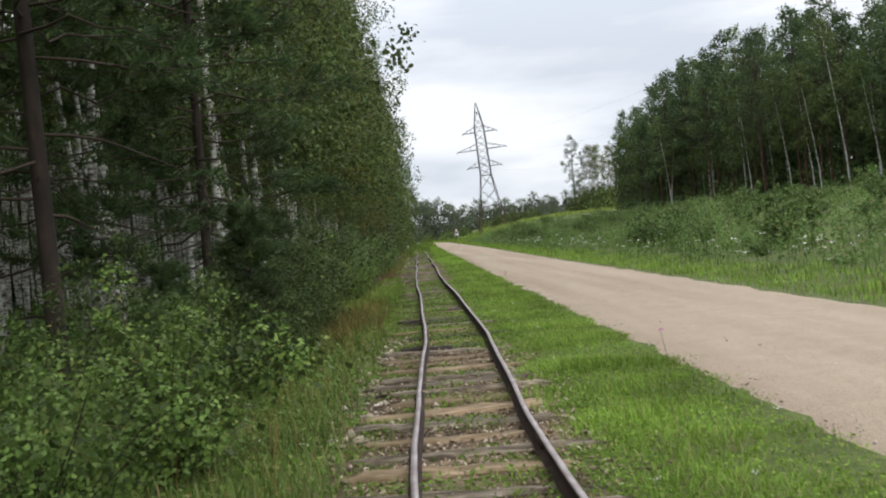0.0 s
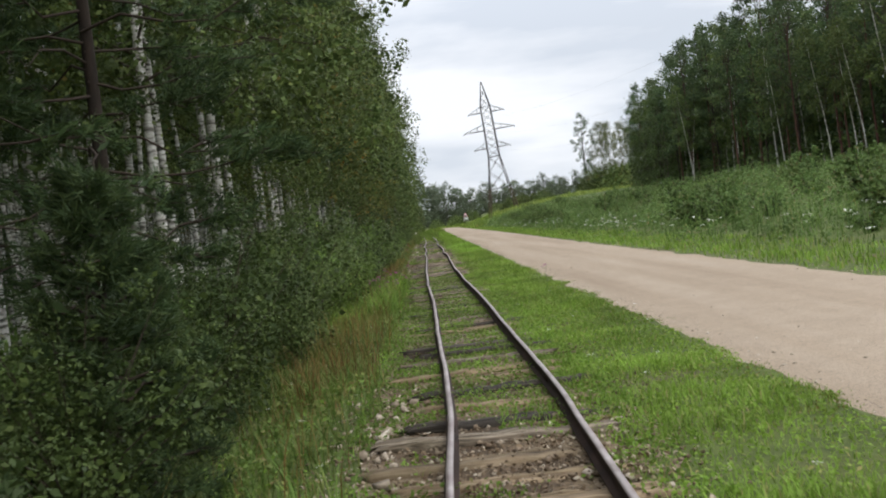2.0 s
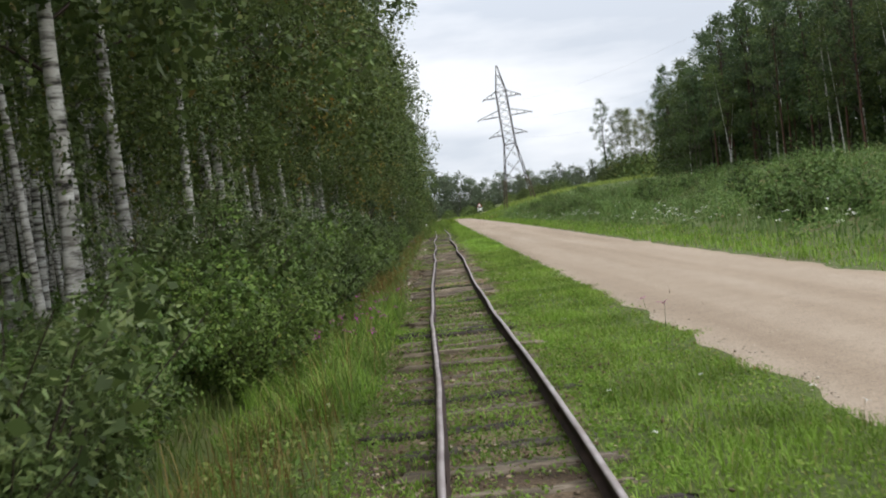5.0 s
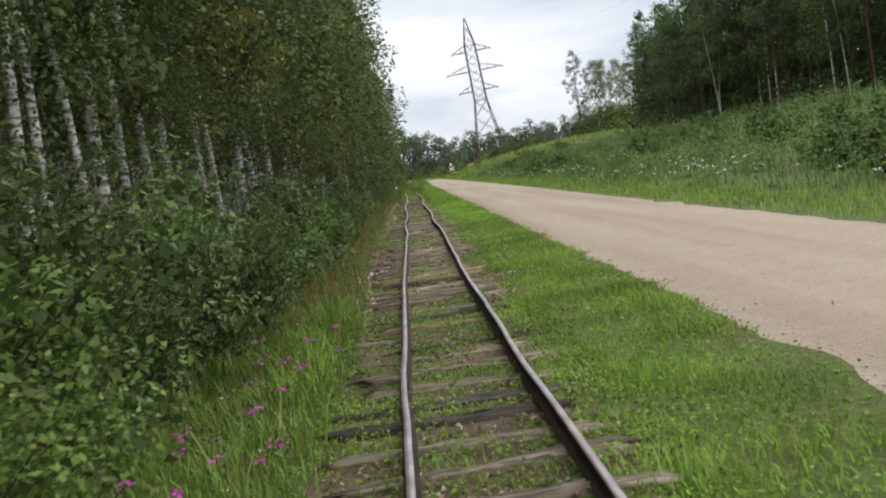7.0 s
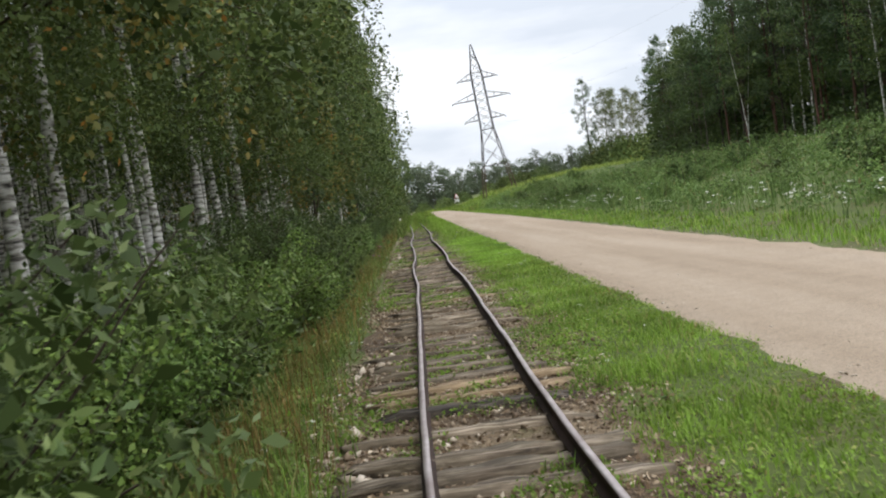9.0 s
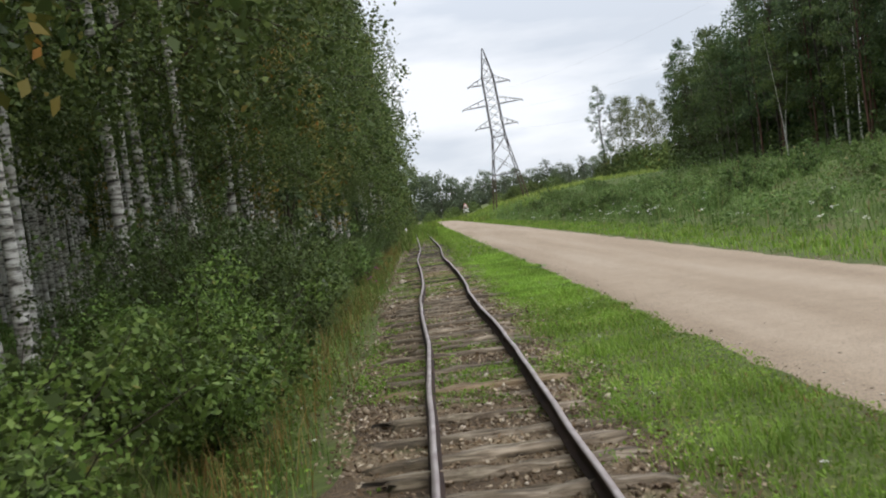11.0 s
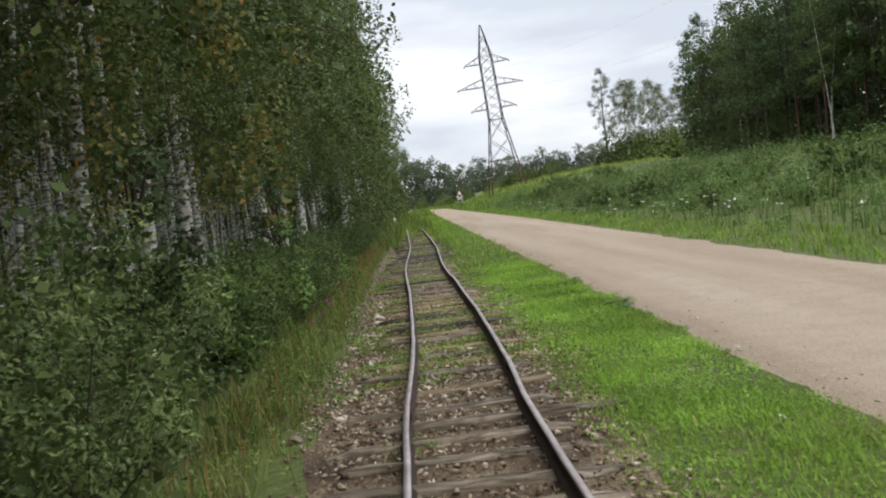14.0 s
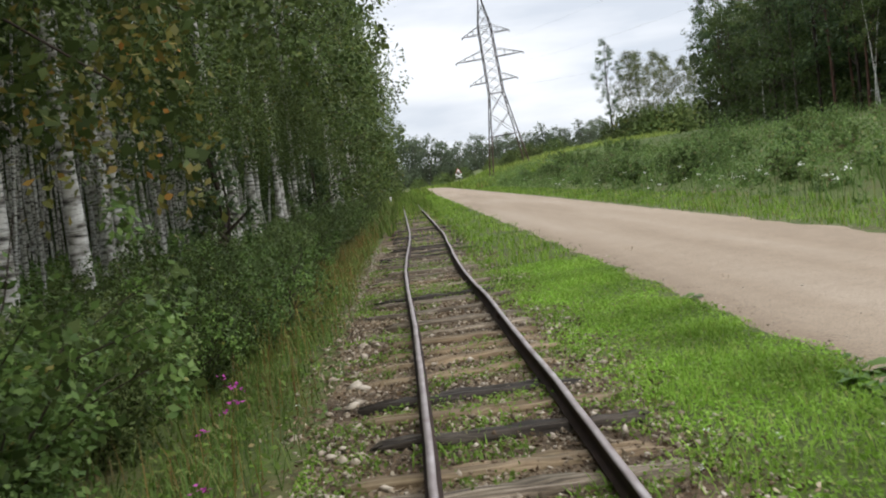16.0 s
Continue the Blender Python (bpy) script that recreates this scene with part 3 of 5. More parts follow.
def build_track():
    plan_sleepers()
    track = new("railway_track")
    tagged(track, "uneven narrow-gauge railway track on old wooden sleepers", "railway track", kind="structure")
    for side in (-1, 1):
        part("rail", rail_mesh(side), track, "worn rusty steel rail with a polished head")
    mats = {"n": NEWWOOD, "g": GREYWOOD, "d": DARKWOOD}
    rng = np.random.default_rng(5)
    kinds = {k: [sleeper_mesh(rng.uniform(1.34, 1.58), rng.uniform(0.13, 0.21), 0.14, m, s) for s in range(9)] for k, m in mats.items()}
    for y, kind, shift, sink, turn in SLEEPERS:
        ob = part("sleeper", kinds[kind][rng.integers(9)], track)
        ob.matrix_basis = pose(float(bend(y)) + shift, y, -0.109 + sink, rng.normal() * 1.6, 0.6 + rng.normal() * 0.7, turn)
    # fishplates where rail lengths meet
    for side in (-1, 1):
        for y in np.arange(5.2 + 1.5 * (side > 0), 100, 8.0):
            v, f = [], []
            for s in (-1, 1):
                cx = s * 0.017 + side * 0.025
                b = np.array([(dx, dy, dz) for dx in (-0.006, 0.006) for dy in (-0.2, 0.2) for dz in (-0.075, -0.035)]) + (cx, 0, 0)
                f.append(np.array([[0, 1, 3, 2], [4, 6, 7, 5], [0, 4, 5, 1], [2, 3, 7, 6], [0, 2, 6, 4], [1, 5, 7, 3]]) + 8 * len(v))
                v.append(b)
            ob = part("fishplate", mesh_of("fishplate", np.concatenate(v), np.concatenate(f), RAILSIDE), track)
            ob.matrix_basis = pose(float(bend(y)) + side * 0.375, float(y), 0)


build_track()


def stones(name, at, size, rng, label, mat=STONE):
    """Broken stone: a squashed, twisted octahedron each."""
    k = len(at)
    base = np.array([(1, 0, 0), (0, 1, 0), (-1, 0, 0), (0, -1, 0), (0, 0, 0.8), (0, 0, -0.8)])
    v = base[None] * rng.uniform(0.5, 1.35, (k, 6, 1)) + rng.normal(size=(k, 6, 3)) * 0.3
    a = rng.uniform(0, 6.28, k)
    c, s = np.cos(a)[:, None], np.sin(a)[:, None]
    v = np.stack([v[..., 0] * c - v[..., 1] * s, v[..., 0] * s + v[..., 1] * c, v[..., 2] * 0.75], -1) * (size / 2)[:, None, None] + at[:, None]
    f = np.array([[0, 1, 4], [1, 2, 4], [2, 3, 4], [3, 0, 4], [1, 0, 5], [2, 1, 5], [3, 2, 5], [0, 3, 5]])
    me = mesh_of(name, v, (np.arange(k)[:, None, None] * 6 + f[None]).reshape(-1, 3), mat)
    return tagged(new(name, me), label, "stones", kind="stuff")


def patchy(x, y, scale, seed):
    return np.array([noise.noise((a * scale + seed, b * scale, seed * 1.7)) for a, b in zip(x, y)])


def build_ballast():
    rng = np.random.default_rng(11)
    k = 56000
    x, y = rng.uniform(-1.3, 1.15, k), rng.uniform(0, 78, k)
    p = patchy(x * 0.5, y, 0.35, 4.0)
    bare = np.interp(y, [0, 8, 10, 15, 17, 25, 33, 35, 44, 46, 53, 55, 60, 78], [0.15, 0.2, 0.55, 0.45, -0.4, -0.45, -0.3, 0.3, 0.3, 0.2, 0.3, 0.7, 0.75, 0.6])
    keep = p + bare + rng.normal(size=k) * 0.16 - 1.6 * np.clip(np.abs(x + 0.15) - 0.8, 0, 1) > 0.1
    x, y = x[keep], y[keep]
    size = rng.gamma(2.4, 0.0095, len(x)).clip(0.012, 0.065)
    z = land(x, y, False) + size * 0.1 + 0.006 + rng.uniform(0, 0.018, len(x))
    at = np.stack([x + bend(y), y, z], -1)
    stones("ballast_stones", at[y < 53], size[y < 53], rng, "broken limestone ballast scattered between sleepers")
    stones("ballast_stones", at[y >= 53], size[y >= 53], rng, "pale broken limestone ballast scattered between sleepers", PALESTONE)
    k = 30000
    x, y = rng.uniform(-1.3, 1.15, k), rng.uniform(2, 76, k)
    keep = patchy(x, y, 0.9, 12.0) + rng.normal(size=k) * 0.2 > 0.1
    x, y = x[keep], y[keep]
    size = rng.gamma(2.5, 0.007, len(x)).clip(0.008, 0.04)
    stones("track_debris", np.stack([x + bend(y), y, np.full(len(x), -0.112) + rng.uniform(-0.02, 0.008, len(x))], -1), size, rng, "brown bark chips and dirt lying over the sleepers", CHIPS)
    k = 9500
    y = rng.uniform(2, 80, k)
    left, right = road_edges(y)
    pick = rng.random(k) < 0.75
    x = np.where(pick, left + rng.gamma(1.8, 0.2, k) - 0.2, right - rng.gamma(1.5, 0.14, k) + 0.1)
    size = rng.gamma(2.2, 0.0055, k).clip(0.006, 0.04)
    stones("road_gravel", np.stack([x, y, land(x, y, False) + 0.015 + size * 0.2], -1), size, rng, "loose pale gravel along the edge of the road", PALESTONE)


build_ballast()


def build_rocks():
    """Pale broken stones heaped beside the left rail in a few stretches."""
    rng = np.random.default_rng(14)
    y = np.concatenate([rng.uniform(7.5, 15.5, 150), rng.uniform(34, 40, 130), rng.uniform(53, 63, 150)])
    x = -0.72 - rng.gamma(1.6, 0.13, len(y)) + 0.04 * rng.normal(size=len(y))
    size = rng.gamma(3.0, 0.02, len(y)).clip(0.03, 0.13)
    stones("trackside_stones", np.stack([x + bend(y), y, land(x, y, False) + size * 0.22], -1), size, rng, "pale broken stones heaped beside the rail", PALESTONE)


build_rocks()


# ---- trees ----
def spread(n, rng, h, low, rad, top=0.15, shape=1.0):
    """Limb lines for a broadleaf tree of height h, from height low upward; rad: reach of the longest."""
    lines = []
    for i in range(n):
        k = (i + rng.random()) / n
        z = low + (h * 0.95 - low) * k ** 0.9
        reach = rad * (np.sin(np.pi * min(1, 0.22 + 0.78 * k)) ** 0.8 * (1 - top) + top) * rng.uniform(0.75, 1.15)
        a = i * 2.4 + rng.normal() * 0.4
        s = np.linspace(0, 1, 6)
        rise = reach * rng.uniform(0.35, 0.8) * shape
        line = np.stack([np.cos(a) * reach * s, np.sin(a) * reach * s, z + rise * s - (rise + 0.25 * reach) * s ** 3], -1)
        line[1:] += rng.normal(size=(5, 3)) * 0.06 * reach
        lines.append(line)
    return lines


def birch(h, rad, low, count, size, seed, leaf=BIRCHLEAF, girth=0.11, lean=0.0, bark=BARK, label="", skirt=0.0, sides=4):
    """A birch: white trunk, thin limbs, hanging twigs hung with small leaves. Returns the Empty at its base."""
    rng = np.random.default_rng(seed)
    s = np.linspace(0, 1, 9)
    trunk = np.stack([lean * h * s ** 1.5 + 0.05 * np.sin(s * 6 + seed), 0.06 * np.sin(s * 5 + seed * 2), h * s], -1)
    thick = girth * (1 - 0.88 * s) * np.where(s == 0, 1.35, 1)
    limbs = spread(max(14, int(h * 1.7)), rng, h, low, rad)
    for line in limbs:
        t = np.interp(line[0, 2] / h, s, trunk[:, 0])
        line[:, 0] += t
    reach = [np.linspace(0.028, 0.006, 6) * girth / 0.11 for _ in limbs]
    heart = []
    for line in limbs:
        u = rng.uniform(0.15, 1.0, 6 if count > 4000 else 5 if count > 600 else 3)
        spot = np.stack([np.interp(u, np.linspace(0, 1, 6), line[:, c]) for c in range(3)], -1)
        heart.append(spot + rng.normal(size=spot.shape) * 0.05 * rad - np.array([0, 0, 0.12 * rad]) * rng.random((len(u), 1)))
    knots = int(60 * skirt)
    a, r = rng.uniform(0, 6.28, knots), rad * np.sqrt(rng.uniform(0.2, 0.9, knots))
    heart.append(np.stack([np.cos(a) * r, np.sin(a) * r, low + rng.gamma(2.2, 1.2, knots) - 0.6], -1))
    heart = np.concatenate(heart)
    heart = heart[heart[:, 2] > 0.8]
    wide = rad * rng.uniform(0.075, 0.14, len(heart)) * (1.5 if count < 600 else 1)
    tips, out = lobes(heart, wide, count // len(heart), rng, 1.15, 1.6, 0.45)
    keep = np.hypot(tips[:, 0] - lean * tips[:, 2], tips[:, 1]) < rad * 1.05
    tips, out = tips[keep], out[keep]
    root = new("birch_tree")
    part("trunk", mesh_of("birch_trunk", *tubes([trunk], [thick], 9), bark, smooth=True), root, "white birch bark with dark scars")
    tagged(part("branchwork", mesh_of("birch_limbs", *tubes([q[::6 - sides] for q in limbs], [q[::6 - sides] for q in reach], sides), TWIG), root), kind="stuff")
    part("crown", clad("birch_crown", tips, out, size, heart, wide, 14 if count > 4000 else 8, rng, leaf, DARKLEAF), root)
    return tagged(root, label or "tall birch with white trunk and drooping green crown", "tree")


def pine(h, rad, low, boughs, tufts, count, seed, long=0.11, wide=0.007, girth=0.15, dead=6, label="", clump=0.0):
    """A pine: scaly trunk, boughs in whorls, tufts of needles; some bare dead boughs low down."""
    rng = np.random.default_rng(seed)
    s = np.linspace(0, 1, 8)
    trunk = np.stack([0.06 * np.sin(s * 4 + seed), 0.06 * np.sin(s * 5 + seed), h * s], -1)
    lines, radii, at, way = [], [], [], []
    for i in range(boughs):
        k = (i + rng.random()) / boughs
        z = low + (h - low) * k
        reach = rad * (1.0 - 0.82 * k ** 1.6) * rng.uniform(0.7, 1.15)
        a = i * 2.399 + rng.normal() * 0.3
        u = np.linspace(0, 1, 6)
        line = np.stack([np.cos(a) * reach * u, np.sin(a) * reach * u, z + reach * (0.32 * k + 0.02) * u + reach * (-0.22 * (1 - k) * u + 0.16 * u ** 2)], -1)
        line[1:] += rng.normal(size=(5, 3)) * 0.035 * reach
        lines.append(line[::2] if clump else line)
        radii.append(np.linspace(0.02, 0.005, 3 if clump else 6))
        for _ in range(4):
            f = rng.uniform(0.3, 0.9)
            o = np.array([np.interp(f, u, line[:, c]) for c in range(3)])
            b = a + rng.choice([-1, 1]) * rng.uniform(0.5, 1.0)
            side = o + np.outer(np.linspace(0, 1, 6), np.array([np.cos(b), np.sin(b), rng.uniform(-0.15, 0.25)])) * reach * rng.uniform(0.2, 0.42)
            if not clump:
                lines.append(side[::2])
                radii.append(np.linspace(0.012, 0.004, 3))
            n = tufts // 5
            q = rng.uniform(0.25, 1.05, n)
            at.append(np.stack([np.interp(q, u, side[:, c]) for c in range(3)], -1) + rng.normal(size=(n, 3)) * 0.05)
            way.append(np.repeat([side[-1] - side[0]], n, 0) / np.linalg.norm(side[-1] - side[0]) + [0, 0, 0.35])
        n = tufts // 5
        q = rng.uniform(0.4, 1.05, n)
        at.append(np.stack([np.interp(q, u, line[:, c]) for c in range(3)], -1) + rng.normal(size=(n, 3)) * 0.06)
        way.append(np.repeat([line[-1] - line[0]], n, 0) / reach + [0, 0, 0.35])
    for i in range(dead):
        a, z, reach = rng.uniform(0, 6.28), rng.uniform(low * 0.4, low + 1.5), rng.uniform(0.6, 1.0) * rad
        u = np.linspace(0, 1, 6)
        line = np.stack([np.cos(a) * reach * u, np.sin(a) * reach * u, z + 0.1 * u - 0.25 * reach * u ** 2], -1) + rng.normal(size=(6, 3)) * 0.04
        lines.append(line)
        radii.append(np.linspace(0.022, 0.004, 6))
    root = new("pine_tree")
    part("trunk", mesh_of("pine_trunk", *tubes([trunk], [girth * (1 - 0.85 * s)], 9), PINEBARK, smooth=True), root, "reddish brown scaly bark")
    tagged(part("branchwork", mesh_of("pine_limbs", *tubes(lines, radii, 4), TWIG), root), kind="stuff")
    at, way = np.concatenate(at), np.concatenate(way)
    green = leaves(at, clump, rng, 0.3, 0.6) if clump else needles(at, way, long, wide, count, rng)
    if not clump:
        pick = rng.random(len(at)) < 0.9
        inner = leaves(at[pick] - way[pick] * 0.05, 0.17, rng, 0.2, 0.3, 0.0, way[pick])
        green = together(green, inner)
    part("crown", mesh_of("pine_crown", *green, NEEDLE), root)
    return tagged(root, label or "dark green pine with scaly brown trunk", "tree")


def mass_tree(h, rad, low, count, size, seed, leaf, bark, girth, kind, label, peak=0.45, knots=80, lean=0.0, soft=(0.13, 0.24), inner=10, tall=0.7):
    """A tree seen from afar: trunk and a crown of many separate clumps of leaves, uneven in outline."""
    rng = np.random.default_rng(seed)
    s = np.linspace(0, 1, 6)
    trunk = np.stack([0.1 * np.sin(s * 5 + seed) + lean * h * s ** 1.4, 0.1 * np.sin(s * 4 + seed), h * 0.93 * s], -1)
    k = rng.random(knots)
    z = low + (h - low) * k
    wide = rad * np.interp(k, [0, peak * 0.5, peak, 0.8, 1.0], [0.55, 0.9, 1.0, 0.6, 0.12])
    a, r = rng.uniform(0, 6.28, knots), wide * np.sqrt(rng.uniform(0.08, 1.0, knots))
    heart = np.stack([np.cos(a) * r + lean * h * (z / h) ** 1.4, np.sin(a) * r, z], -1)
    wide = rng.uniform(*soft, knots) * rad * 1.45
    at, out = lobes(heart, wide, count // knots, rng, tall, 0.2)
    keep = (at[:, 2] > 0.1) & (np.hypot(at[:, 0] - lean * at[:, 2], at[:, 1]) < rad * 1.25)
    at, out = at[keep], out[keep]
    root = new(kind)
    part("trunk", mesh_of("tree_trunk", *tubes([trunk], [girth * (1 - 0.85 * s)], 7), bark, smooth=True), root)
    lines = [np.stack([trunk[2] * (1 - q) * [0, 0, 1] + p * q + [0, 0, (p[2] * 0.75 - trunk[2][2]) * (1 - q)] for q in (0.0, 0.5, 1.0)]) for p in heart[:14]]
    tagged(part("branchwork", mesh_of("tree_limbs", *tubes(lines, [np.array([0.05, 0.03, 0.01])] * 14, 3), TWIG), root), kind="stuff")
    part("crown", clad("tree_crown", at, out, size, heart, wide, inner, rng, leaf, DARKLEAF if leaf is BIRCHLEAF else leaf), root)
    return tagged(root, label, "tree")


def stand(proto, spots, group, tilt=0.0):
    """Sets proto on the first spot and copies on the rest. spots: x, y, turn, scale."""
    first = True
    rng = np.random.default_rng(len(spots))
    for x, y, turn, size in spots:
        m = pose(x, y, float(land(x, y)) - 0.04, rng.normal() * tilt, rng.normal() * tilt, turn) @ Matrix.Scale(size, 4)
        if first:
            proto.matrix_basis = m
            first = False
        else:
            copy_thing(proto, m)
    tagged(proto, group=group)


def build_left_wood():
    rng = np.random.default_rng(31)
    edge = "birches along the edge of the wood"
    front = [24.0, 24.9, 27.6, 29.2, 31.1, 36.2, 38, 40.5, 42.4, 47, 51.8, 53.1, 55, 56.6, 60, 64.5, 66.2, 71, 77.7, 80.6, 84, 88.8, 90.8, 95, 98.2, 103]
    protos = [birch(16.5, 3.55, 3.8, 8000, 0.11, 41, girth=0.1, skirt=0.2), birch(15.2, 3.45, 4.0, 8000, 0.11, 42, girth=0.085, skirt=0.2),
              birch(17.5, 3.6, 3.6, 8000, 0.11, 43, girth=0.1, lean=0.02, skirt=0.2), birch(14.5, 3.4, 3.6, 8000, 0.11, 44, girth=0.09, lean=0.03, skirt=0.2)]
    spots = [[] for _ in protos]
    for i, y in enumerate(front):
        spots[i % 4].append((-4.5 + rng.normal() * 0.2, y, rng.uniform(0, 360), rng.uniform(0.96, 1.08) * (1.12 if y > 62 else 1.0)))
    far = [birch(19.5, 4.3, 1.0, 3000, 0.24, 51, skirt=0.3, sides=3), birch(20.5, 4.2, 1.2, 3000, 0.24, 52, skirt=0.3, sides=3)]
    more = [[], []]
    for i, y in enumerate(np.arange(107, 215, 4.4)):
        more[i % 2].append((-4.0 + rng.normal() * 0.25, float(y), rng.uniform(0, 360), rng.uniform(0.9, 1.1)))
    for p, s in zip(protos + far, spots + more):
        stand(tagged(p, group=edge), s, edge)
    turning = birch(14.8, 3.3, 2.3, 7600, 0.1, 45, YELLOWING, 0.09, skirt=0.35, label="birch with yellowing brownish leaves at the wood's edge")
    stand(tagged(turning, group="yellowing birches"), [(-4.3, 61.2, 0, 1.0), (-4.6, 39.4, 120, 1.0), (-4.7, 57.6, 200, 0.95)], "yellowing birches")
    # the crowded young birches behind the edge
    crowd = "young birches in the wood"
    # Crowns in the darker leaf: the wood's inner shade is in their colour.
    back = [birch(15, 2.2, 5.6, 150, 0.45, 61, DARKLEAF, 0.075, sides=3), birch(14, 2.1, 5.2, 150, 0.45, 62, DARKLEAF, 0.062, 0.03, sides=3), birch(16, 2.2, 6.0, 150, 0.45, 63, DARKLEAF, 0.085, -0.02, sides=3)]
    spots = [[] for _ in back]
    n = 0
    for row in range(4):
        for y in np.arange(7, 112, 2.5):
            spots[n % 3].append((-5.6 - row * 1.5 + rng.normal() * 0.6, float(y + rng.normal() * 1.5), rng.uniform(0, 360), rng.uniform(0.6, 1.15)))
            n += 1
    for p, s in zip(back, spots):
        stand(tagged(p, "slender birch with pale trunk in a crowded wood", group=crowd), s, crowd, 2.8)
    pines = [pine(14, 3.0, 3.9, 64, 50, 13, 71, 0.16, 0.02, girth=0.115, dead=12), pine(13, 2.5, 1.5, 92, 50, 14, 72, 0.15, 0.02, girth=0.1, dead=4)]
    stand(tagged(pines[0], group="pines beside the track"), [(-4.3, 11.6, 20, 1.0), (-5.6, 6.6, 160, 1.0)], "pines beside the track")
    stand(tagged(pines[1], group="pines beside the track"), [(-3.9, 18.4, 200, 1.0), (-5.4, 14.9, 80, 1.05)], "pines beside the track")
    young = pine(2.6, 0.95, 0.15, 34, 30, 15, 73, 0.13, 0.014, girth=0.04, dead=0, label="young dark pine among the bushes beside the track")
    stand(tagged(young, group="young pines"), [(-2.3, 12.6, 0, 0.8), (-2.9, 11.0, 90, 0.75), (-2.7, 14.8, 200, 0.8)], "young pines")


def build_deep_trunks():
    """Trunks far inside the wood, too many and too deep to count."""
    rng = np.random.default_rng(64)
    lines, radii = [], []
    for row in range(6):
        for y in np.arange(8, 118, 1.5):
            x, y = -11.3 - row * 1.3 + rng.normal() * 0.5, y + rng.normal() * 0.6
            h, lean = rng.uniform(9, 13), rng.normal(size=2) * 0.35
            s = np.linspace(0, 1, 4)
            lines.append(np.stack([x + lean[0] * s, y + lean[1] * s, land(x, y) + h * s], -1))
            radii.append(rng.uniform(0.05, 0.095) * (1 - 0.5 * s))
    tagged(new("birch_wood", mesh_of("birch_wood", *tubes(lines, radii, 5), BARK, smooth=True)), "crowded thin birch trunks deep inside the wood", "wood", kind="stuff")


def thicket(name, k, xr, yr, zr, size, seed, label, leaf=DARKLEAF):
    """The dense inside of a wood, too deep in to tell its trees apart. DARKLEAF puts its shade into the colour."""
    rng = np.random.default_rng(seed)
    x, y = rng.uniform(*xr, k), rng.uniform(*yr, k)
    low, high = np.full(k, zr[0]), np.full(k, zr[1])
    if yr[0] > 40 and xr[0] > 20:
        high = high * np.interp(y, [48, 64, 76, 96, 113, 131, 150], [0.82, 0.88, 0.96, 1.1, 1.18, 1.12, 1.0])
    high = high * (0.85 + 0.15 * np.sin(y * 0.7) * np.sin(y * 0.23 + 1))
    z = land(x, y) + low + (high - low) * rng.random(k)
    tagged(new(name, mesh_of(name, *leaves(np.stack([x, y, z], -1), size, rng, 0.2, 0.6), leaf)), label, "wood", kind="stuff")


build_left_wood()
build_deep_trunks()


def open_stretch(y):
    """How far the trunks stand free of leaves, 0 to 1, along the wood's edge."""
    return np.interp(y, [9, 10, 29, 31, 36, 38, 51, 53, 61, 62, 67, 68, 73, 74, 82, 84], [0, 0.9, 0.9, 0.45, 0.4, 0.5, 0.55, 0, 0, 0.8, 0.8, 0.3, 0.3, 0.7, 0.7, 0.2])


def build_boughs(name, n, xr, yr, lift, wide, per, size, seed, leaf, label, lean=0.0):
    """Hanging leafy boughs in separate clumps before and between the trunks."""
    rng = np.random.default_rng(seed)
    y = rng.uniform(*yr, n)
    z = lift + rng.gamma(2.2, 0.9, n)
    heart = np.stack([rng.uniform(*xr, n) + lean * (z - 2), y, z], -1)[rng.random(n) > open_stretch(y) * np.where(y < 29, 1, np.clip((3.5 - z) / 0.7, 0, 1))]
    at, out = lobes(heart, rng.uniform(*wide, len(heart)), per, rng, 1.0, 1.8, 0.45)
    keep = at[:, 0] < -2.2
    tagged(new(name, mesh_of(name, *facing(at[keep], out[keep], size, rng), leaf)), label, "wood", kind="stuff")


build_boughs("drooping_boughs", 640, (-4.8, -3.1), (20, 106), 2.1, (0.2, 0.5), 130, 0.075, 78, BIRCHLEAF, "drooping leafy birch boughs hanging before the trunks", 0.12)
build_boughs("hanging_twigs", 300, (-6.4, -4.0), (16, 51), 2.1, (0.25, 0.6), 90, 0.095, 73, BIRCHLEAF, "hanging leafy twigs between the birch trunks")
# From y 51 on, the darker leaf colour gives these twigs their shade.
build_boughs("hanging_twigs", 380, (-6.4, -4.0), (51, 106), 2.1, (0.25, 0.6), 80, 0.095, 74, DARKLEAF, "hanging twigs in shade-darkened green between the birch trunks")
# Deep leaf masses in DARKLEAF, which carries the wood's shade as colour.
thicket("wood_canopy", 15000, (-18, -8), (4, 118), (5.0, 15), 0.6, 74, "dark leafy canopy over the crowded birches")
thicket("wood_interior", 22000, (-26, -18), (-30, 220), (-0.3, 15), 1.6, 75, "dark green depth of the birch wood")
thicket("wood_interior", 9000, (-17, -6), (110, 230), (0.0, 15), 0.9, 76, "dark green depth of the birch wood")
thicket("undergrowth", 16000, (-16, -5.2), (4, 112), (0.0, 0.7), 0.2, 77, "low green undergrowth between the birch trunks", BUSHLEAF)


def hill_size(y):
    """The hill's wood is lower at both ends."""
    return float(np.interp(y, [48, 64, 76, 96, 113, 131, 150], [0.82, 0.88, 0.96, 1.1, 1.18, 1.12, 1.0]))


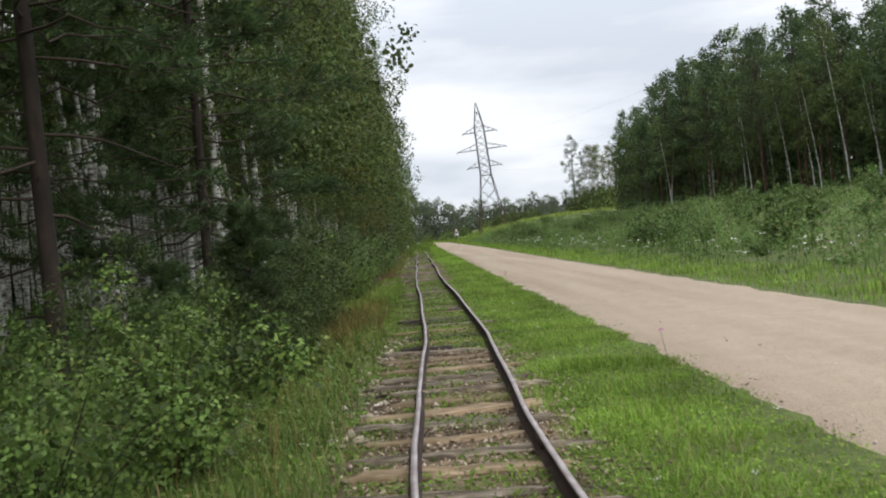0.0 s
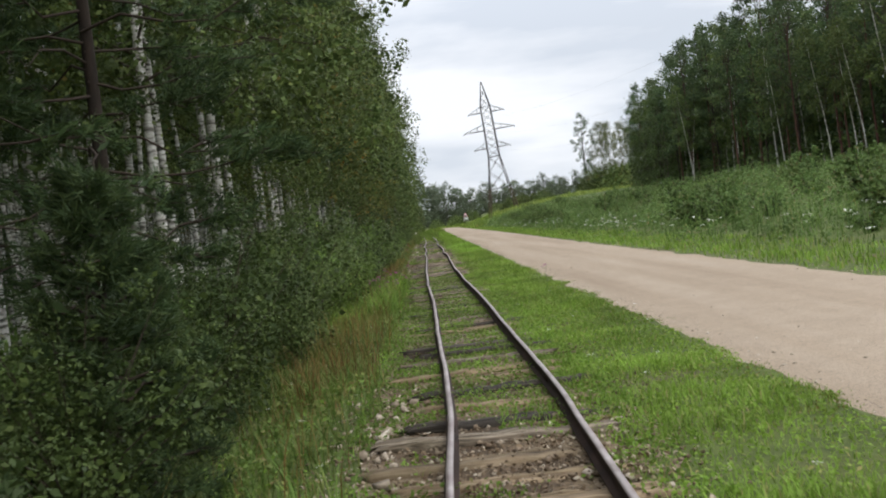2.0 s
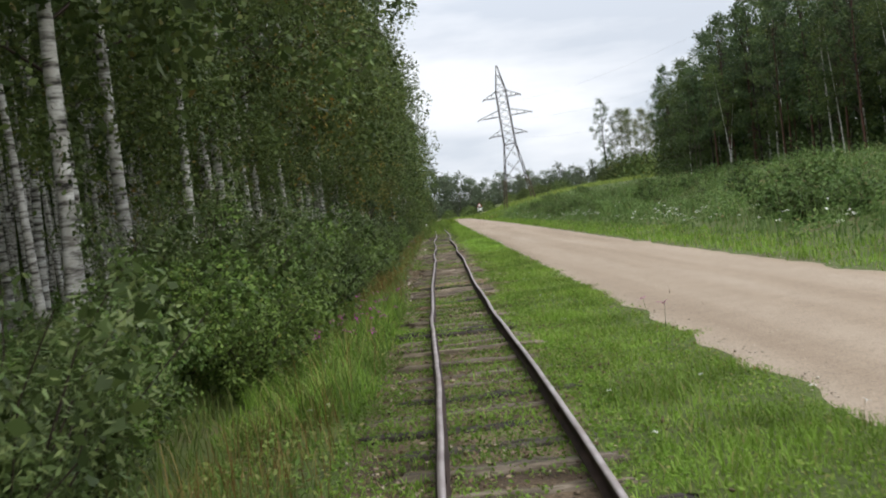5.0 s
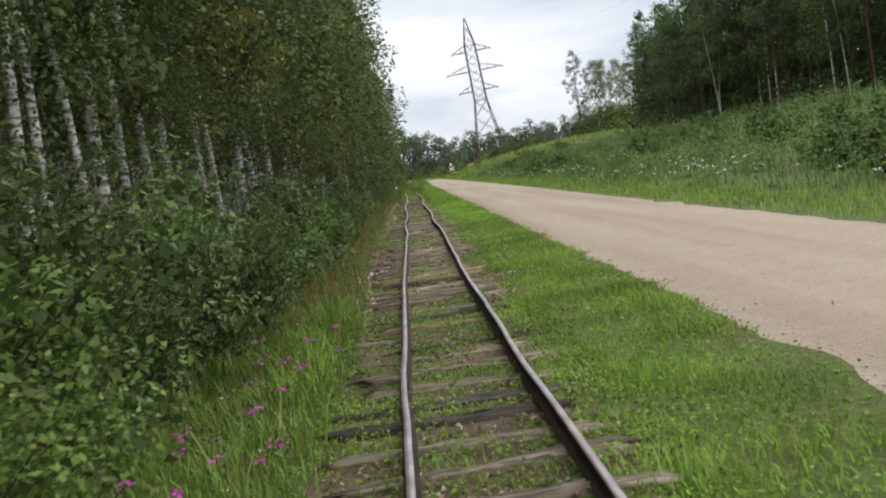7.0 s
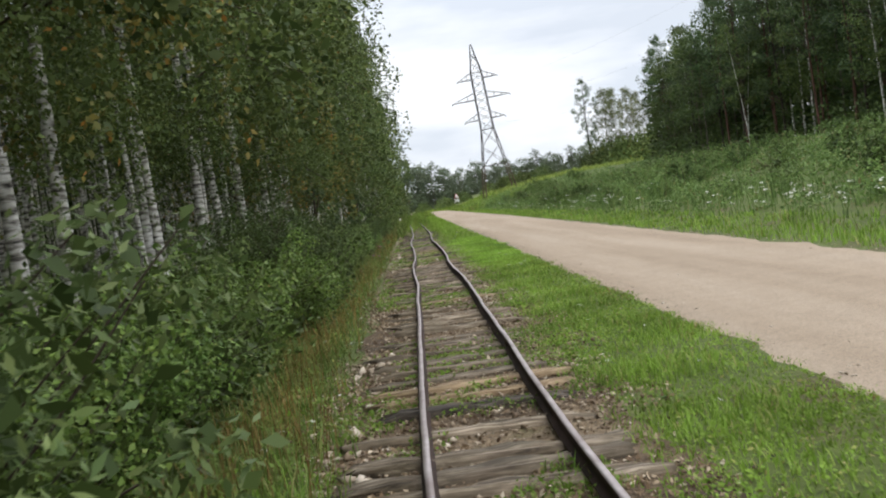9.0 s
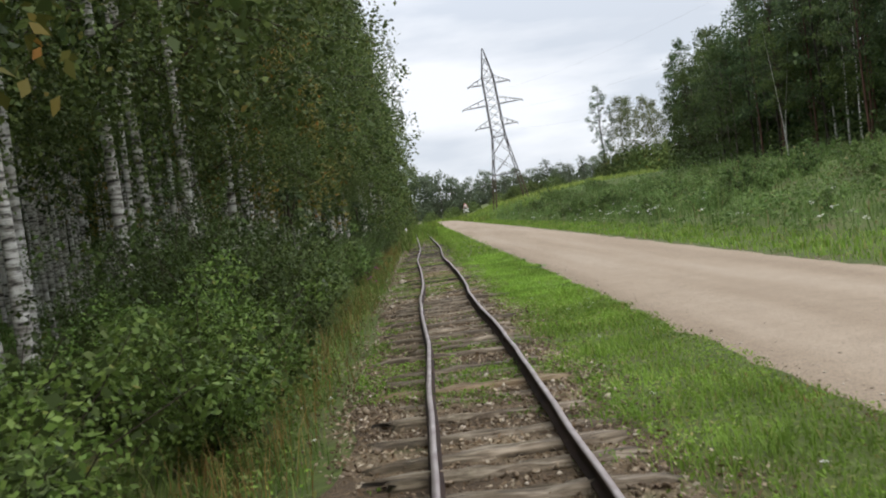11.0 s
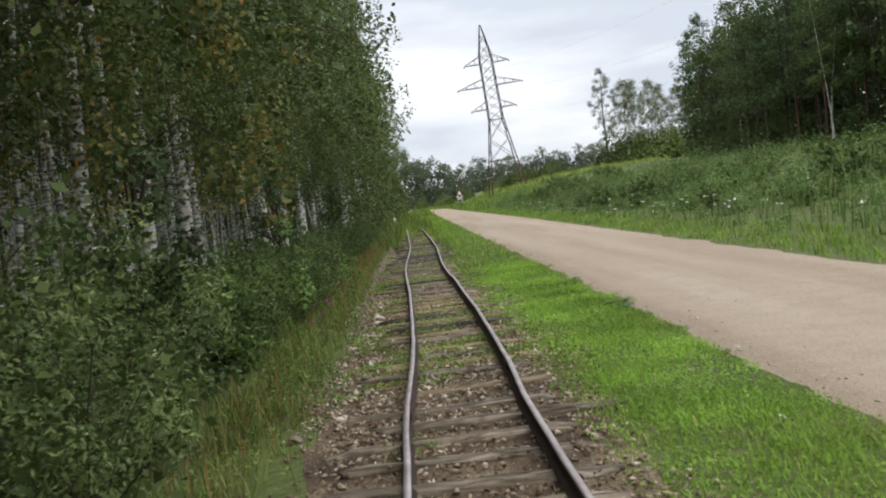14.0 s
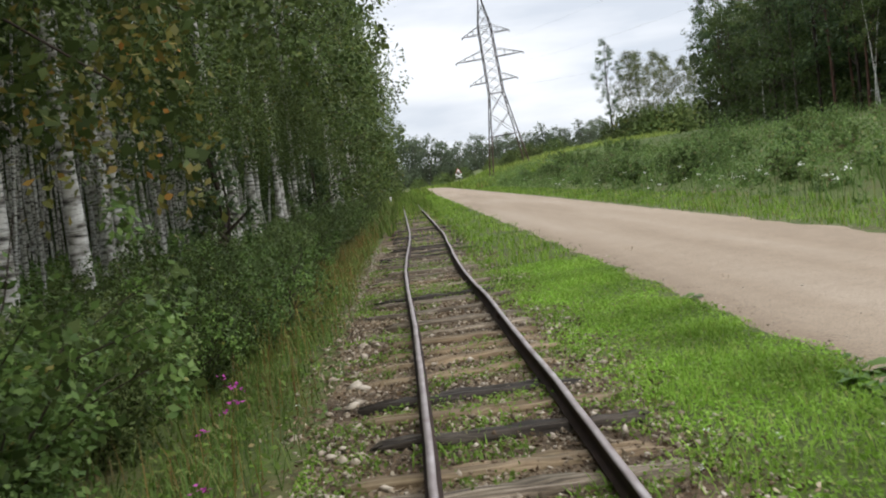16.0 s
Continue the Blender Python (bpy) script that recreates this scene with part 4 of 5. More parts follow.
def build_right_wood():
    rng = np.random.default_rng(81)
    kinds = [mass_tree(16.5, 2.5, 6.5, 2000, 0.2, 91, NEEDLE, REDBARK, 0.12, "pine_tree", "tall dark pine with a bare reddish lower trunk", 0.55, tall=0.5),
             mass_tree(15.5, 2.8, 4.0, 2000, 0.2, 92, NEEDLE, PINEBARK, 0.12, "pine_tree", "dark green pine with a deep crown", 0.35, tall=0.5),
             mass_tree(16.2, 2.6, 3.2, 2300, 0.19, 93, BIRCHLEAF, BARK, 0.1, "birch_tree", "tall birch with a full green crown in the wood", 0.45),
             mass_tree(14, 3.0, 0.3, 2400, 0.2, 94, DARKLEAF, GREYBARK, 0.09, "leafy_tree", "broad dark green leafy tree", 0.3)]
    spots = [[] for _ in kinds]
    for row in range(3):
        for y in np.arange(50, 167 - 2 * row, 3.0):
            odds = [0.34, 0.26, 0.2, 0.2] if y < 128 else [0.1, 0.15, 0.1, 0.65]
            k = rng.choice(4, p=odds)
            spots[k].append((28.8 + float(np.interp(y, [130, 165], [0, 3.6])) + row * 2.4 + rng.normal() * 0.6, float(y + rng.normal() * 0.7), rng.uniform(0, 360), hill_size(y) * rng.uniform(0.88, 1.08)))
    for p, s in zip(kinds, spots):
        stand(tagged(p, group="trees of the wood on the hill"), s, "trees of the wood on the hill")
    edge = mass_tree(15, 2.3, 5.2, 2600, 0.2, 95, BIRCHLEAF, BARK, 0.1, "birch_tree", "slender birch with white trunk leaning out of the wood", 0.5, lean=-0.1)
    stand(tagged(edge, group="leaning birches on the hill"), [(27.6, 67.5, 5, 0.74), (27.3, 71.5, -10, 0.8), (27.8, 74, 12, 0.78), (27.4, 77.4, 0, 0.84), (27.2, 113, 20, 0.9), (27.6, 114.2, 140, 0.85),
                                                                     (27.9, 88, 30, 0.85), (27.7, 63, -20, 0.74)], "leaning birches on the hill")
    lone = mass_tree(16.8, 2.5, 5.0, 5600, 0.17, 96, NEEDLE, PINEBARK, 0.2, "pine_tree", "lone pine with a ragged crown on the hill", 0.55, 70, soft=(0.09, 0.2))
    stand(lone, [(33.2, 219, 0, 0.97)], "")
    spruce = mass_tree(2.7, 0.85, 0.1, 1300, 0.1, 99, NEEDLE, PINEBARK, 0.05, "spruce_tree", "small dark young spruce among the bushes", 0.25, 40)
    stand(tagged(spruce, group="young spruces"), [(-3.2, 70, 0, 1.0), (-2.6, 55.5, 80, 0.9), (-3.0, 86, 40, 1.0)], "young spruces")
    b = mass_tree(14.5, 3.1, 0.2, 7000, 0.17, 97, PALELEAF, BARK, 0.1, "birch_tree", "slender birch with an airy crown beside the lone pine", 0.4, 200, soft=(0.12, 0.22))
    stand(tagged(b, group="birches beside the lone pine"), [(36.6, 219, 0, 0.95), (38.6, 222, 90, 1.0), (40.6, 218, 190, 0.96), (42.8, 221, 30, 0.9), (45.2, 219, 30, 0.85), (47.6, 221, 70, 0.85)], "birches beside the lone pine")


build_right_wood()
# Interior and undergrowth: shade between the trunks is put into dark leaf colours.
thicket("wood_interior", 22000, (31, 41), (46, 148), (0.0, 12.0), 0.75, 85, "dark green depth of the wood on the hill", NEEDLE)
thicket("wood_interior", 12000, (32, 37), (84, 150), (0.5, 9.0), 0.42, 84, "dark leaf fill coloured as the shade between the trees on the hill", NEEDLE)
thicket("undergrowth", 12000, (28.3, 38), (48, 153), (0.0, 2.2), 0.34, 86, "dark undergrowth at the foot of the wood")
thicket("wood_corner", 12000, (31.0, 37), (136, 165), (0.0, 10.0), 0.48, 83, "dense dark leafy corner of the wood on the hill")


def build_far_woods():
    rng = np.random.default_rng(87)
    kinds = [mass_tree(12, 4.2, 0.1, 900, 0.5, 88, HAZELEAF, GREYBARK, 0.15, "leafy_tree", "distant round-topped leafy tree", 0.45, 46, soft=(0.2, 0.32)),
             mass_tree(11, 3.8, 0.1, 900, 0.5, 89, HAZELEAF, GREYBARK, 0.15, "leafy_tree", "distant dark leafy tree", 0.45, 46, soft=(0.2, 0.32))]
    low = shrub_like(2.6, 2.2, 900, 0.3)
    spots = [[], []]
    for row in range(2):
        for x in np.arange(-22, 112, 3.2):
            size = np.interp(x, [-30, 4, 9, 14, 18, 26, 45, 130], [1.15, 1.1, 0.95, 0.55, 0.75, 0.6, 0.62, 0.7]) * rng.uniform(0.88, 1.1)
            spots[rng.integers(2)].append((x + rng.normal() * 1.0, 345 + row * 14 + rng.normal() * 4, rng.uniform(0, 360), size))
    for p, s in zip(kinds, spots):
        stand(tagged(p, group="distant line of trees"), s, "distant line of trees")
    row = [(x, y, rng.uniform(0, 360), rng.uniform(0.75, 1.15)) for x, y in ((20.2, 219), (22.2, 221), (24.2, 219), (18, 226), (21, 232), (25, 240), (36, 221), (38.5, 217), (41, 220), (44, 217), (47, 219), (17, 255), (22, 268), (12, 268), (8, 275),
                                                                         (3, 270), (-2, 262), (-5, 250), (-6, 238), (40, 300), (46, 304), (52, 298), (34, 306), (28, 300), (60, 300))]
    row += [(34.6, 216, 40, 1.7), (37.0, 215, 0, 1.9), (39.6, 216, 80, 1.8), (42.2, 214, 130, 2.0), (45, 215, 10, 1.9)]
    stand(tagged(low, group="distant bushes"), row, "distant bushes")


def shrub_like(high, rad, count, size):
    rng = np.random.default_rng(90)
    a, r = rng.uniform(0, 6.28, count * 2), rad * np.sqrt(rng.random(count * 2))
    z = high * (1 - (r / rad) ** 2 * 0.7) * rng.random(count * 2) ** 0.6 * (0.8 + 0.3 * np.sin(a * 3))
    root = new("bush")
    part("foliage", mesh_of("bush_foliage", *leaves(np.stack([np.cos(a) * r, np.sin(a) * r, z], -1), size, rng, 0.2, 0.6), BIRCHLEAF), root)
    return tagged(root, "distant green bush beyond the road", "bush")


build_far_woods()
thicket("far_wood", 14000, (-30, 115), (352, 372), (0.0, 6.0), 0.9, 98, "distant dark green woodland beyond the fields", HAZELEAF)


# ---- electricity pylon ----
def beam(a, b, w):
    """A square bar from a to b as a tube of four sides."""
    return tubes([np.array([a, b], float)], [np.array([w, w]) * 0.7071], 4)


def build_pylon():
    base_z = 1.81
    root = new("electricity_pylon")
    root.matrix_basis = pose(14.3, 197, base_z, 0, -3.3, 1)
    tagged(root, "tall grey lattice steel pylon with three cross-arms and rusted legs", "pylon")
    top, waist, shoulder = 23.3, 9.9, 18.9

    def half(z):
        return np.interp(z, [-1.5, 0, waist, shoulder, top], [2.67, 2.45, 0.98, 0.85, 0.06])

    corners = ((-1, -1), (1, -1), (1, 1), (-1, 1))
    for sx, sy in corners:
        low = beam((sx * half(-1.5), sy * half(-1.5), -1.5), (sx * half(4.2), sy * half(4.2), 4.2), 0.13)
        part("leg", mesh_of("pylon_leg", *low, RUSTSTEEL), root, "rust-brown steel lower leg")
        pts = [4.2, waist, shoulder, top]
        segs = [beam((sx * half(a), sy * half(a), a), (sx * half(b), sy * half(b), b), 0.095) for a, b in zip(pts[:-1], pts[1:])]
        part("leg", mesh_of("pylon_leg", *together(*segs), STEEL), root)
    zs = [4.2, 7.2, waist] + list(np.linspace(waist, shoulder, 8))[1:] + [20.4, 21.9]
    for f in range(4):
        (ax, ay), (bx, by) = corners[f], corners[(f + 1) % 4]
        segs = []
        for a, b in zip(zs[:-1], zs[1:]):
            segs.append(beam((ax * half(a), ay * half(a), a), (bx * half(b), by * half(b), b), 0.044))
            segs.append(beam((bx * half(a), by * half(a), a), (ax * half(b), ay * half(b), b), 0.044))
        for z in (4.2, waist, shoulder):
            segs.append(beam((ax * half(z), ay * half(z), z), (bx * half(z), by * half(z), z), 0.055))
        part("lattice", mesh_of("pylon_lattice", *together(*segs), STEEL), root)
    for z, reach in ((11.5, 3.2), (14.7, 4.6), (17.9, 3.2)):
        for s in (-1, 1):
            tip = np.array((s * reach, 0, z))
            segs = []
            for sy in (-1, 1):
                h0, h1 = half(z), half(z + 1.1)
                segs.append(beam((s * h0, sy * h0, z), tip, 0.065))
                segs.append(beam((s * h1, sy * h1, z + 1.1), tip, 0.045))
                for k in (0.33, 0.66):
                    p = np.array((s * h0, sy * h0, z)) * (1 - k) + tip * k
                    q = np.array((s * h1, sy * h1, z + 1.1)) * (1 - k) + tip * k
                    segs.append(beam(p, q, 0.035))
            segs.append(beam(tip, tip + np.array((0, 0, -0.25)), 0.1))
            part("cross_arm", mesh_of("pylon_arm", *together(*segs), STEEL), root)


build_pylon()


# ---- shrubs along the wood's edge ----
def shrub(high, rad, count, size, seed, leaf, label, narrow=0.6, stems=20, sprays=14):
    """A shrub: many stems from one root, each with clumps of leaves along its upper part."""
    rng = np.random.default_rng(seed)
    lines, radii, heart = [], [], []
    u = np.linspace(0, 1, 5)
    for i in range(stems):
        a, r = i * 2.4 + rng.normal() * 0.4, rad * np.sqrt(rng.uniform(0.03, 0.75))
        h = high * rng.uniform(0.55, 1.0) * (1 - 0.45 * (r / rad) ** 2)
        line = np.stack([np.cos(a) * r * u ** 1.3, np.sin(a) * r * u ** 1.3, h * u ** 0.85], -1) + rng.normal(size=(5, 3)) * 0.05 * u[:, None]
        lines.append(line)
        radii.append(np.linspace(0.009, 0.003, 5))
        for q in np.linspace(1.0, 0.2, sprays // 3) + rng.normal(size=sprays // 3) * 0.06:
            o = np.array([np.interp(q, u, line[:, c]) for c in range(3)])
            heart.append(o + rng.normal(size=3) * np.array([0.1, 0.1, 0.03]) * rad)
    heart = np.array(heart)
    wide = rad * rng.uniform(0.1, 0.2, len(heart)) * np.interp(heart[:, 2], [0, 0.6 * high, high], [1.15, 1.0, 0.6])
    at, out = lobes(heart, wide, count // len(heart), rng, 0.95, 0.3)
    keep = (at[:, 2] > 0.03) & (np.hypot(at[:, 0], at[:, 1]) < rad * 1.1)
    root = new("bush")
    tagged(part("branchwork", mesh_of("bush_stems", *tubes(lines, radii, 3), TWIG), root), kind="stuff")
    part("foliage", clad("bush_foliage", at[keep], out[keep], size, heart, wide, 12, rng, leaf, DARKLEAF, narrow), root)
    return tagged(root, label, "bush")


def build_shrubs():
    rng = np.random.default_rng(101)
    protos = [shrub(1.9, 1.35, 7600, 0.052, 111, FRESHLEAF, "bright green alder bush beside the track", 0.6),
              shrub(2.1, 1.35, 7600, 0.058, 112, WILLOWLEAF, "grey-green willow bush beside the track", 0.3),
              shrub(1.5, 1.2, 6600, 0.05, 113, BUSHLEAF, "low leafy green bush beside the track", 0.55),
              shrub(2.1, 1.4, 9000, 0.04, 114, DARKLEAF, "dark green dense bush at the wood's edge", 0.5, 24, 15),
              shrub(1.7, 1.4, 3600, 0.06, 116, DARKLEAF, "dark green bush behind the front bushes"),
              shrub(1.9, 1.3, 3600, 0.06, 117, BUSHLEAF, "tall leafy bush behind the front bushes")]
    spots = [[] for _ in protos]
    for y in np.arange(3.4, 76, 2.0):
        k = 0 if y < 9 or 25 < y < 27.6 or 32.5 < y < 36.6 or 43 < y < 47.3 else 3 if 9 < y < 14 or 47.3 < y < 51.3 else 1 if 27 < y < 32.5 or 51.3 < y < 56 else rng.choice([1, 2, 3]) if 53.5 < y < 66 else rng.choice(4, p=[0.12, 0.3, 0.34, 0.24])
        inset = 0.4 if 25.5 < y < 31 else 0.0
        spots[k].append((-2.35 - inset + rng.normal() * 0.2, float(y + rng.normal() * 0.35), rng.uniform(0, 360), rng.uniform(0.72, 1.08) * (1.15 if 47 < y < 53 or 26 < y < 34 else 0.85 if 58 < y < 68 else 1.0)))
    for y in np.arange(77, 106, 1.5):
        spots[4 + rng.integers(2)].append((-2.4 + rng.normal() * 0.2, float(y), rng.uniform(0, 360), rng.uniform(0.7, 1.0)))
    for y in np.arange(4.0, 104, 2.2):
        spots[4 + rng.integers(2)].append((-3.9 + rng.normal() * 0.3, float(y + rng.normal() * 0.4), rng.uniform(0, 360), rng.uniform(0.7, 1.1)))
    for y in np.arange(13, 68, 2.3):
        spots[4 + rng.integers(2)].append((-3.1 + rng.normal() * 0.2, float(y + rng.normal() * 0.4), rng.uniform(0, 360), rng.uniform(0.8, 1.05)))
    for y in (53.0, 55.2):
        spots[1].append((-3.2, y, y * 50, 1.2))
    for y in (47.8, 49.4, 51.0):
        spots[3].append((-3.2, y, y * 50, 1.3))
    for y in (34.4, 36.5):
        spots[0].append((-3.0, y, y * 70, 1.15))
    for x, y, size in ((-2.1, 44.9, 0.7), (-2.25, 46.4, 0.8), (-2.6, 45.6, 0.95), (-2.3, 60.8, 0.7), (-2.2, 62.0, 0.6)):
        spots[0].append((x, y, y * 90, size))
    for y in (28.2, 30.0, 31.8):
        spots[1].append((-3.3, y, y * 70, 1.4))
    for p, s in zip(protos, spots):
        stand(tagged(p, group="bushes along the wood"), s, "bushes along the wood")
    sapling = shrub(1.1, 0.5, 700, 0.07, 115, BUSHLEAF, "small yellowing sapling at the edge of the bushes")
    stand(sapling, [(-1.75, 64.6, 0, 0.95)], "")
    rowan = shrub(0.9, 0.6, 900, 0.075, 118, BUSHLEAF, "yellow-green sapling with a few red leaves beside the track", 0.4, 9, 8)
    stand(rowan, [(-2.1, 26.7, 0, 1.0)], "")
    at = np.array([(-2.1, 26.7, 0.0)]) + rng.normal(size=(14, 3)) * np.array([0.22, 0.22, 0.12]) + np.array([0, 0, 0.3])
    tagged(part("red_leaves", mesh_of("red_leaves", *leaves(at - np.array([(-2.1, 26.7, 0.0)]), 0.09, rng, 0.5, 0.4), REDLEAF), rowan), "orange-red leaves")


build_shrubs()


# ---- grass and weeds ----
def lawn(name, k, xr, yr, high, wide, lean, mat, seed, label, test=None):
    rng = np.random.default_rng(seed)
    x, y = rng.uniform(*xr, k), rng.uniform(*yr, k)
    if test:
        keep = test(x, y, rng)
        x, y = x[keep], y[keep]
    at = np.stack([x, y, land(x, y) - 0.01], -1)
    n = len(x)
    tuft = np.clip(1.0 + 1.5 * patchy(x, y, 1.3, 33.0), 0.65, 2.0) * np.where(np.abs(x - 1.6) < 1.2, np.clip((road_edges(y)[0] - x) / 0.7 + 0.2, 0.35, 1.0), 1.0)
    v, f = blades(at, high * tuft * rng.uniform(0.5, 1.3, n), wide * rng.uniform(0.7, 1.3, n), lean, rng)
    return tagged(new(name, mesh_of(name, v, f, mat)), label, "grass", kind="stuff")


def verge_test(x, y, rng):
    left, _ = road_edges(y)
    p = patchy(x, y, 0.8, 2.0)
    start = np.where((y > 33) & (y < 63), 0.62, 0.45)
    ragged = 0.3 * patchy(x * 0.5, y, 0.5, 21.0) + 0.4 * patchy(x * 0.7, y, 1.6, 22.0)
    edge = np.clip((x - start) / 0.5, 0, 1) * np.clip((left + 0.06 + 0.45 * ragged - x) / 0.14, 0, 1)
    return rng.random(len(x)) < edge * (0.85 + 0.8 * p)


def herb_test(x, y, rng):
    return verge_test(x, y, rng) & (x < road_edges(y)[0] - 0.22 + 0.25 * patchy(x * 0.5, y, 0.9, 23.0))


def track_test(x, y, rng):
    p = 0.6 * patchy(x * 0.6, y, 0.45, 6.0) + 0.7 * patchy(x, y, 1.7, 16.0)
    lush = np.interp(y, [3, 9, 13, 15.5, 24, 26, 29, 31, 33.5, 34.5, 44, 45, 46.5, 54, 55.5, 57.5, 75, 92, 100], [-0.02, -0.02, 0.04, 0.36, 0.38, 0.26, 0.28, 0.36, 0.3, -0.12, -0.14, 0.1, -0.14, -0.14, 0.12, 0.0, -0.05, 0.2, 0.7])
    return p + lush + 0.05 * rng.normal(size=len(x)) > 0.06


def left_test(x, y, rng):
    return rng.random(len(x)) < np.clip((-x - np.where(y > 38, 1.0, 0.78)) / 0.5, 0, 1) * (0.8 + 0.5 * patchy(x, y, 0.6, 8.0)) * np.interp(y, [45, 47, 52, 54], [1, 0.3, 0.3, 1])


def herbs(name, k, xr, yr, size, tall, mat, seed, label, test):
    """Small low leaves of clover, yarrow and plantain between the grass blades."""
    rng = np.random.default_rng(seed)
    x, y = rng.uniform(*xr, k), rng.uniform(*yr, k)
    keep = test(x, y, rng)
    x, y = x[keep], y[keep]
    hump = tall * (0.6 + 0.9 * patchy(x, y, 2.2, 15.0))
    at = np.stack([x, y, land(x, y) + np.clip(hump, 0.01, 1) * rng.random(len(x)) + 0.012], -1)
    tagged(new(name, mesh_of(name, *leaves(at, size, rng, 0.45, 0.5), mat)), label, "weeds", kind="stuff")


def build_grass():
    lawn("verge_grass", 125000, (0.5, 2.7), (3, 50), 0.07, 0.009, 0.9, GRASS, 121, "short green grass between track and road", verge_test)
    lawn("verge_grass", 60000, (0.5, 2.7), (50, 68), 0.06, 0.008, 1.1, LUSHGRASS, 127, "lush bright green grass between track and road", verge_test)
    lawn("verge_grass", 22000, (0.5, 3.0), (67, 150), 0.1, 0.022, 0.8, LUSHGRASS, 122, "short bright green grass between track and road", verge_test)
    herbs("verge_herbs", 70000, (0.5, 2.7), (3, 52), 0.034, 0.05, GRASS, 127, "low clover and plantain leaves in the verge", herb_test)
    herbs("verge_herbs", 44000, (0.5, 2.7), (52, 68), 0.032, 0.055, LUSHGRASS, 130, "low clover and plantain leaves in the lush verge", herb_test)
    herbs("track_herbs", 130000, (-1.0, 1.0), (3, 74), 0.034, 0.075, GRASS, 128, "low green weeds growing between the sleepers", track_test)
    herbs("edge_herbs", 40000, (-1.9, -0.7), (3, 80), 0.05, 0.2, TALLGRASS, 129, "low weeds and leaves along the bushes", left_test)
    herbs("edge_herbs", 14000, (-2.0, -0.75), (3, 80), 0.045, 0.14, GRASS, 136, "fresh green weeds along the track's edge", left_test)
    lawn("track_grass", 12000, (-1.1, 1.1), (97, 190), 0.34, 0.03, 0.7, GRASS, 137, "rank grass hiding the far rails", lambda x, y, r: r.random(len(x)) < np.clip((y - 97) / 25, 0.15, 1))
    lawn("track_grass", 15000, (-1.0, 1.0), (75, 150), 0.12, 0.025, 1.0, GRASS, 134, "grass grown over the far track", track_test)
    lawn("track_grass", 50000, (-1.0, 1.0), (3, 75), 0.055, 0.009, 1.0, GRASS, 123, "sparse green grass growing between the sleepers", track_test)
    lawn("edge_grass", 52000, (-1.9, -0.7), (3, 85), 0.16, 0.009, 0.9, TALLGRASS, 124, "tall green and dry grass along the bushes", left_test)
    def litter(x, y, rng):
        return patchy(x, y, 0.8, 51.0) - 2.5 * np.clip(np.abs(x) - np.where(y > 33, 0.85, 0.7), 0, 1) + 0.25 * rng.normal(size=len(x)) + np.interp(y, [14, 16, 32, 34, 46, 48, 53, 55, 72], [0, -0.35, -0.35, 0.35, 0.35, 0.05, 0.05, 0.6, 0.45]) > -0.05
    herbs("leaf_litter", 85000, (-1.4, 1.25), (3, 72), 0.042, 0.02, LITTER, 117, "pale dry leaves and bark littering the track bed", litter)

    def fringe(x, y, rng):
        left, _ = road_edges(y)
        return np.abs(x - left - 0.02 + 0.14 * rng.normal(size=len(x))) < 0.14 + 0.4 * patchy(x, y, 0.8, 41.0)
    lawn("dry_grass", 44000, (1.6, 2.9), (3, 70), 0.05, 0.008, 1.0, DRYGRASS, 118, "short dry brown grass along the road's edge", fringe)
    lawn("edge_grass", 11000, (-2.1, -0.75), (23.5, 34.5), 0.2, 0.01, 1.0, GRASS, 119, "lush tall green grass below the bushes", left_test)
    lawn("edge_grass", 12000, (-2.9, -0.72), (82, 190), 0.4, 0.035, 0.8, TALLGRASS, 138, "tall green grass beside the far track")
    lawn("edge_grass", 14000, (-2.9, -1.6), (3, 80), 0.22, 0.012, 0.8, TALLGRASS, 120, "shaded grass under the bushes")
    
    def dry_test(x, y, rng):
        return left_test(x, y, rng) & (rng.random(len(x)) < np.interp(y, [3, 14, 16, 23, 25, 33, 35, 45, 47, 53, 55, 62, 64, 85], [0.08, 0.1, 0.7, 0.6, 0.08, 0.1, 0.8, 0.6, 2.0, 2.0, 0.15, 0.25, 0.7, 0.7]))
    lawn("dry_grass", 22000, (-1.9, -0.8), (3, 85), 0.34, 0.006, 0.5, DRYGRASS, 125, "tall reddish dry grass stems along the track", dry_test)

    def shoulder(x, y, rng):
        _, right = road_edges(y)
        return x > right + 0.02 + 0.1 * rng.normal(size=len(x))
    lawn("shoulder_grass", 30000, (5.4, 7.8), (8, 150), 0.12, 0.02, 0.6, GRASS, 126, "fresh green grass along the far side of the road", shoulder)


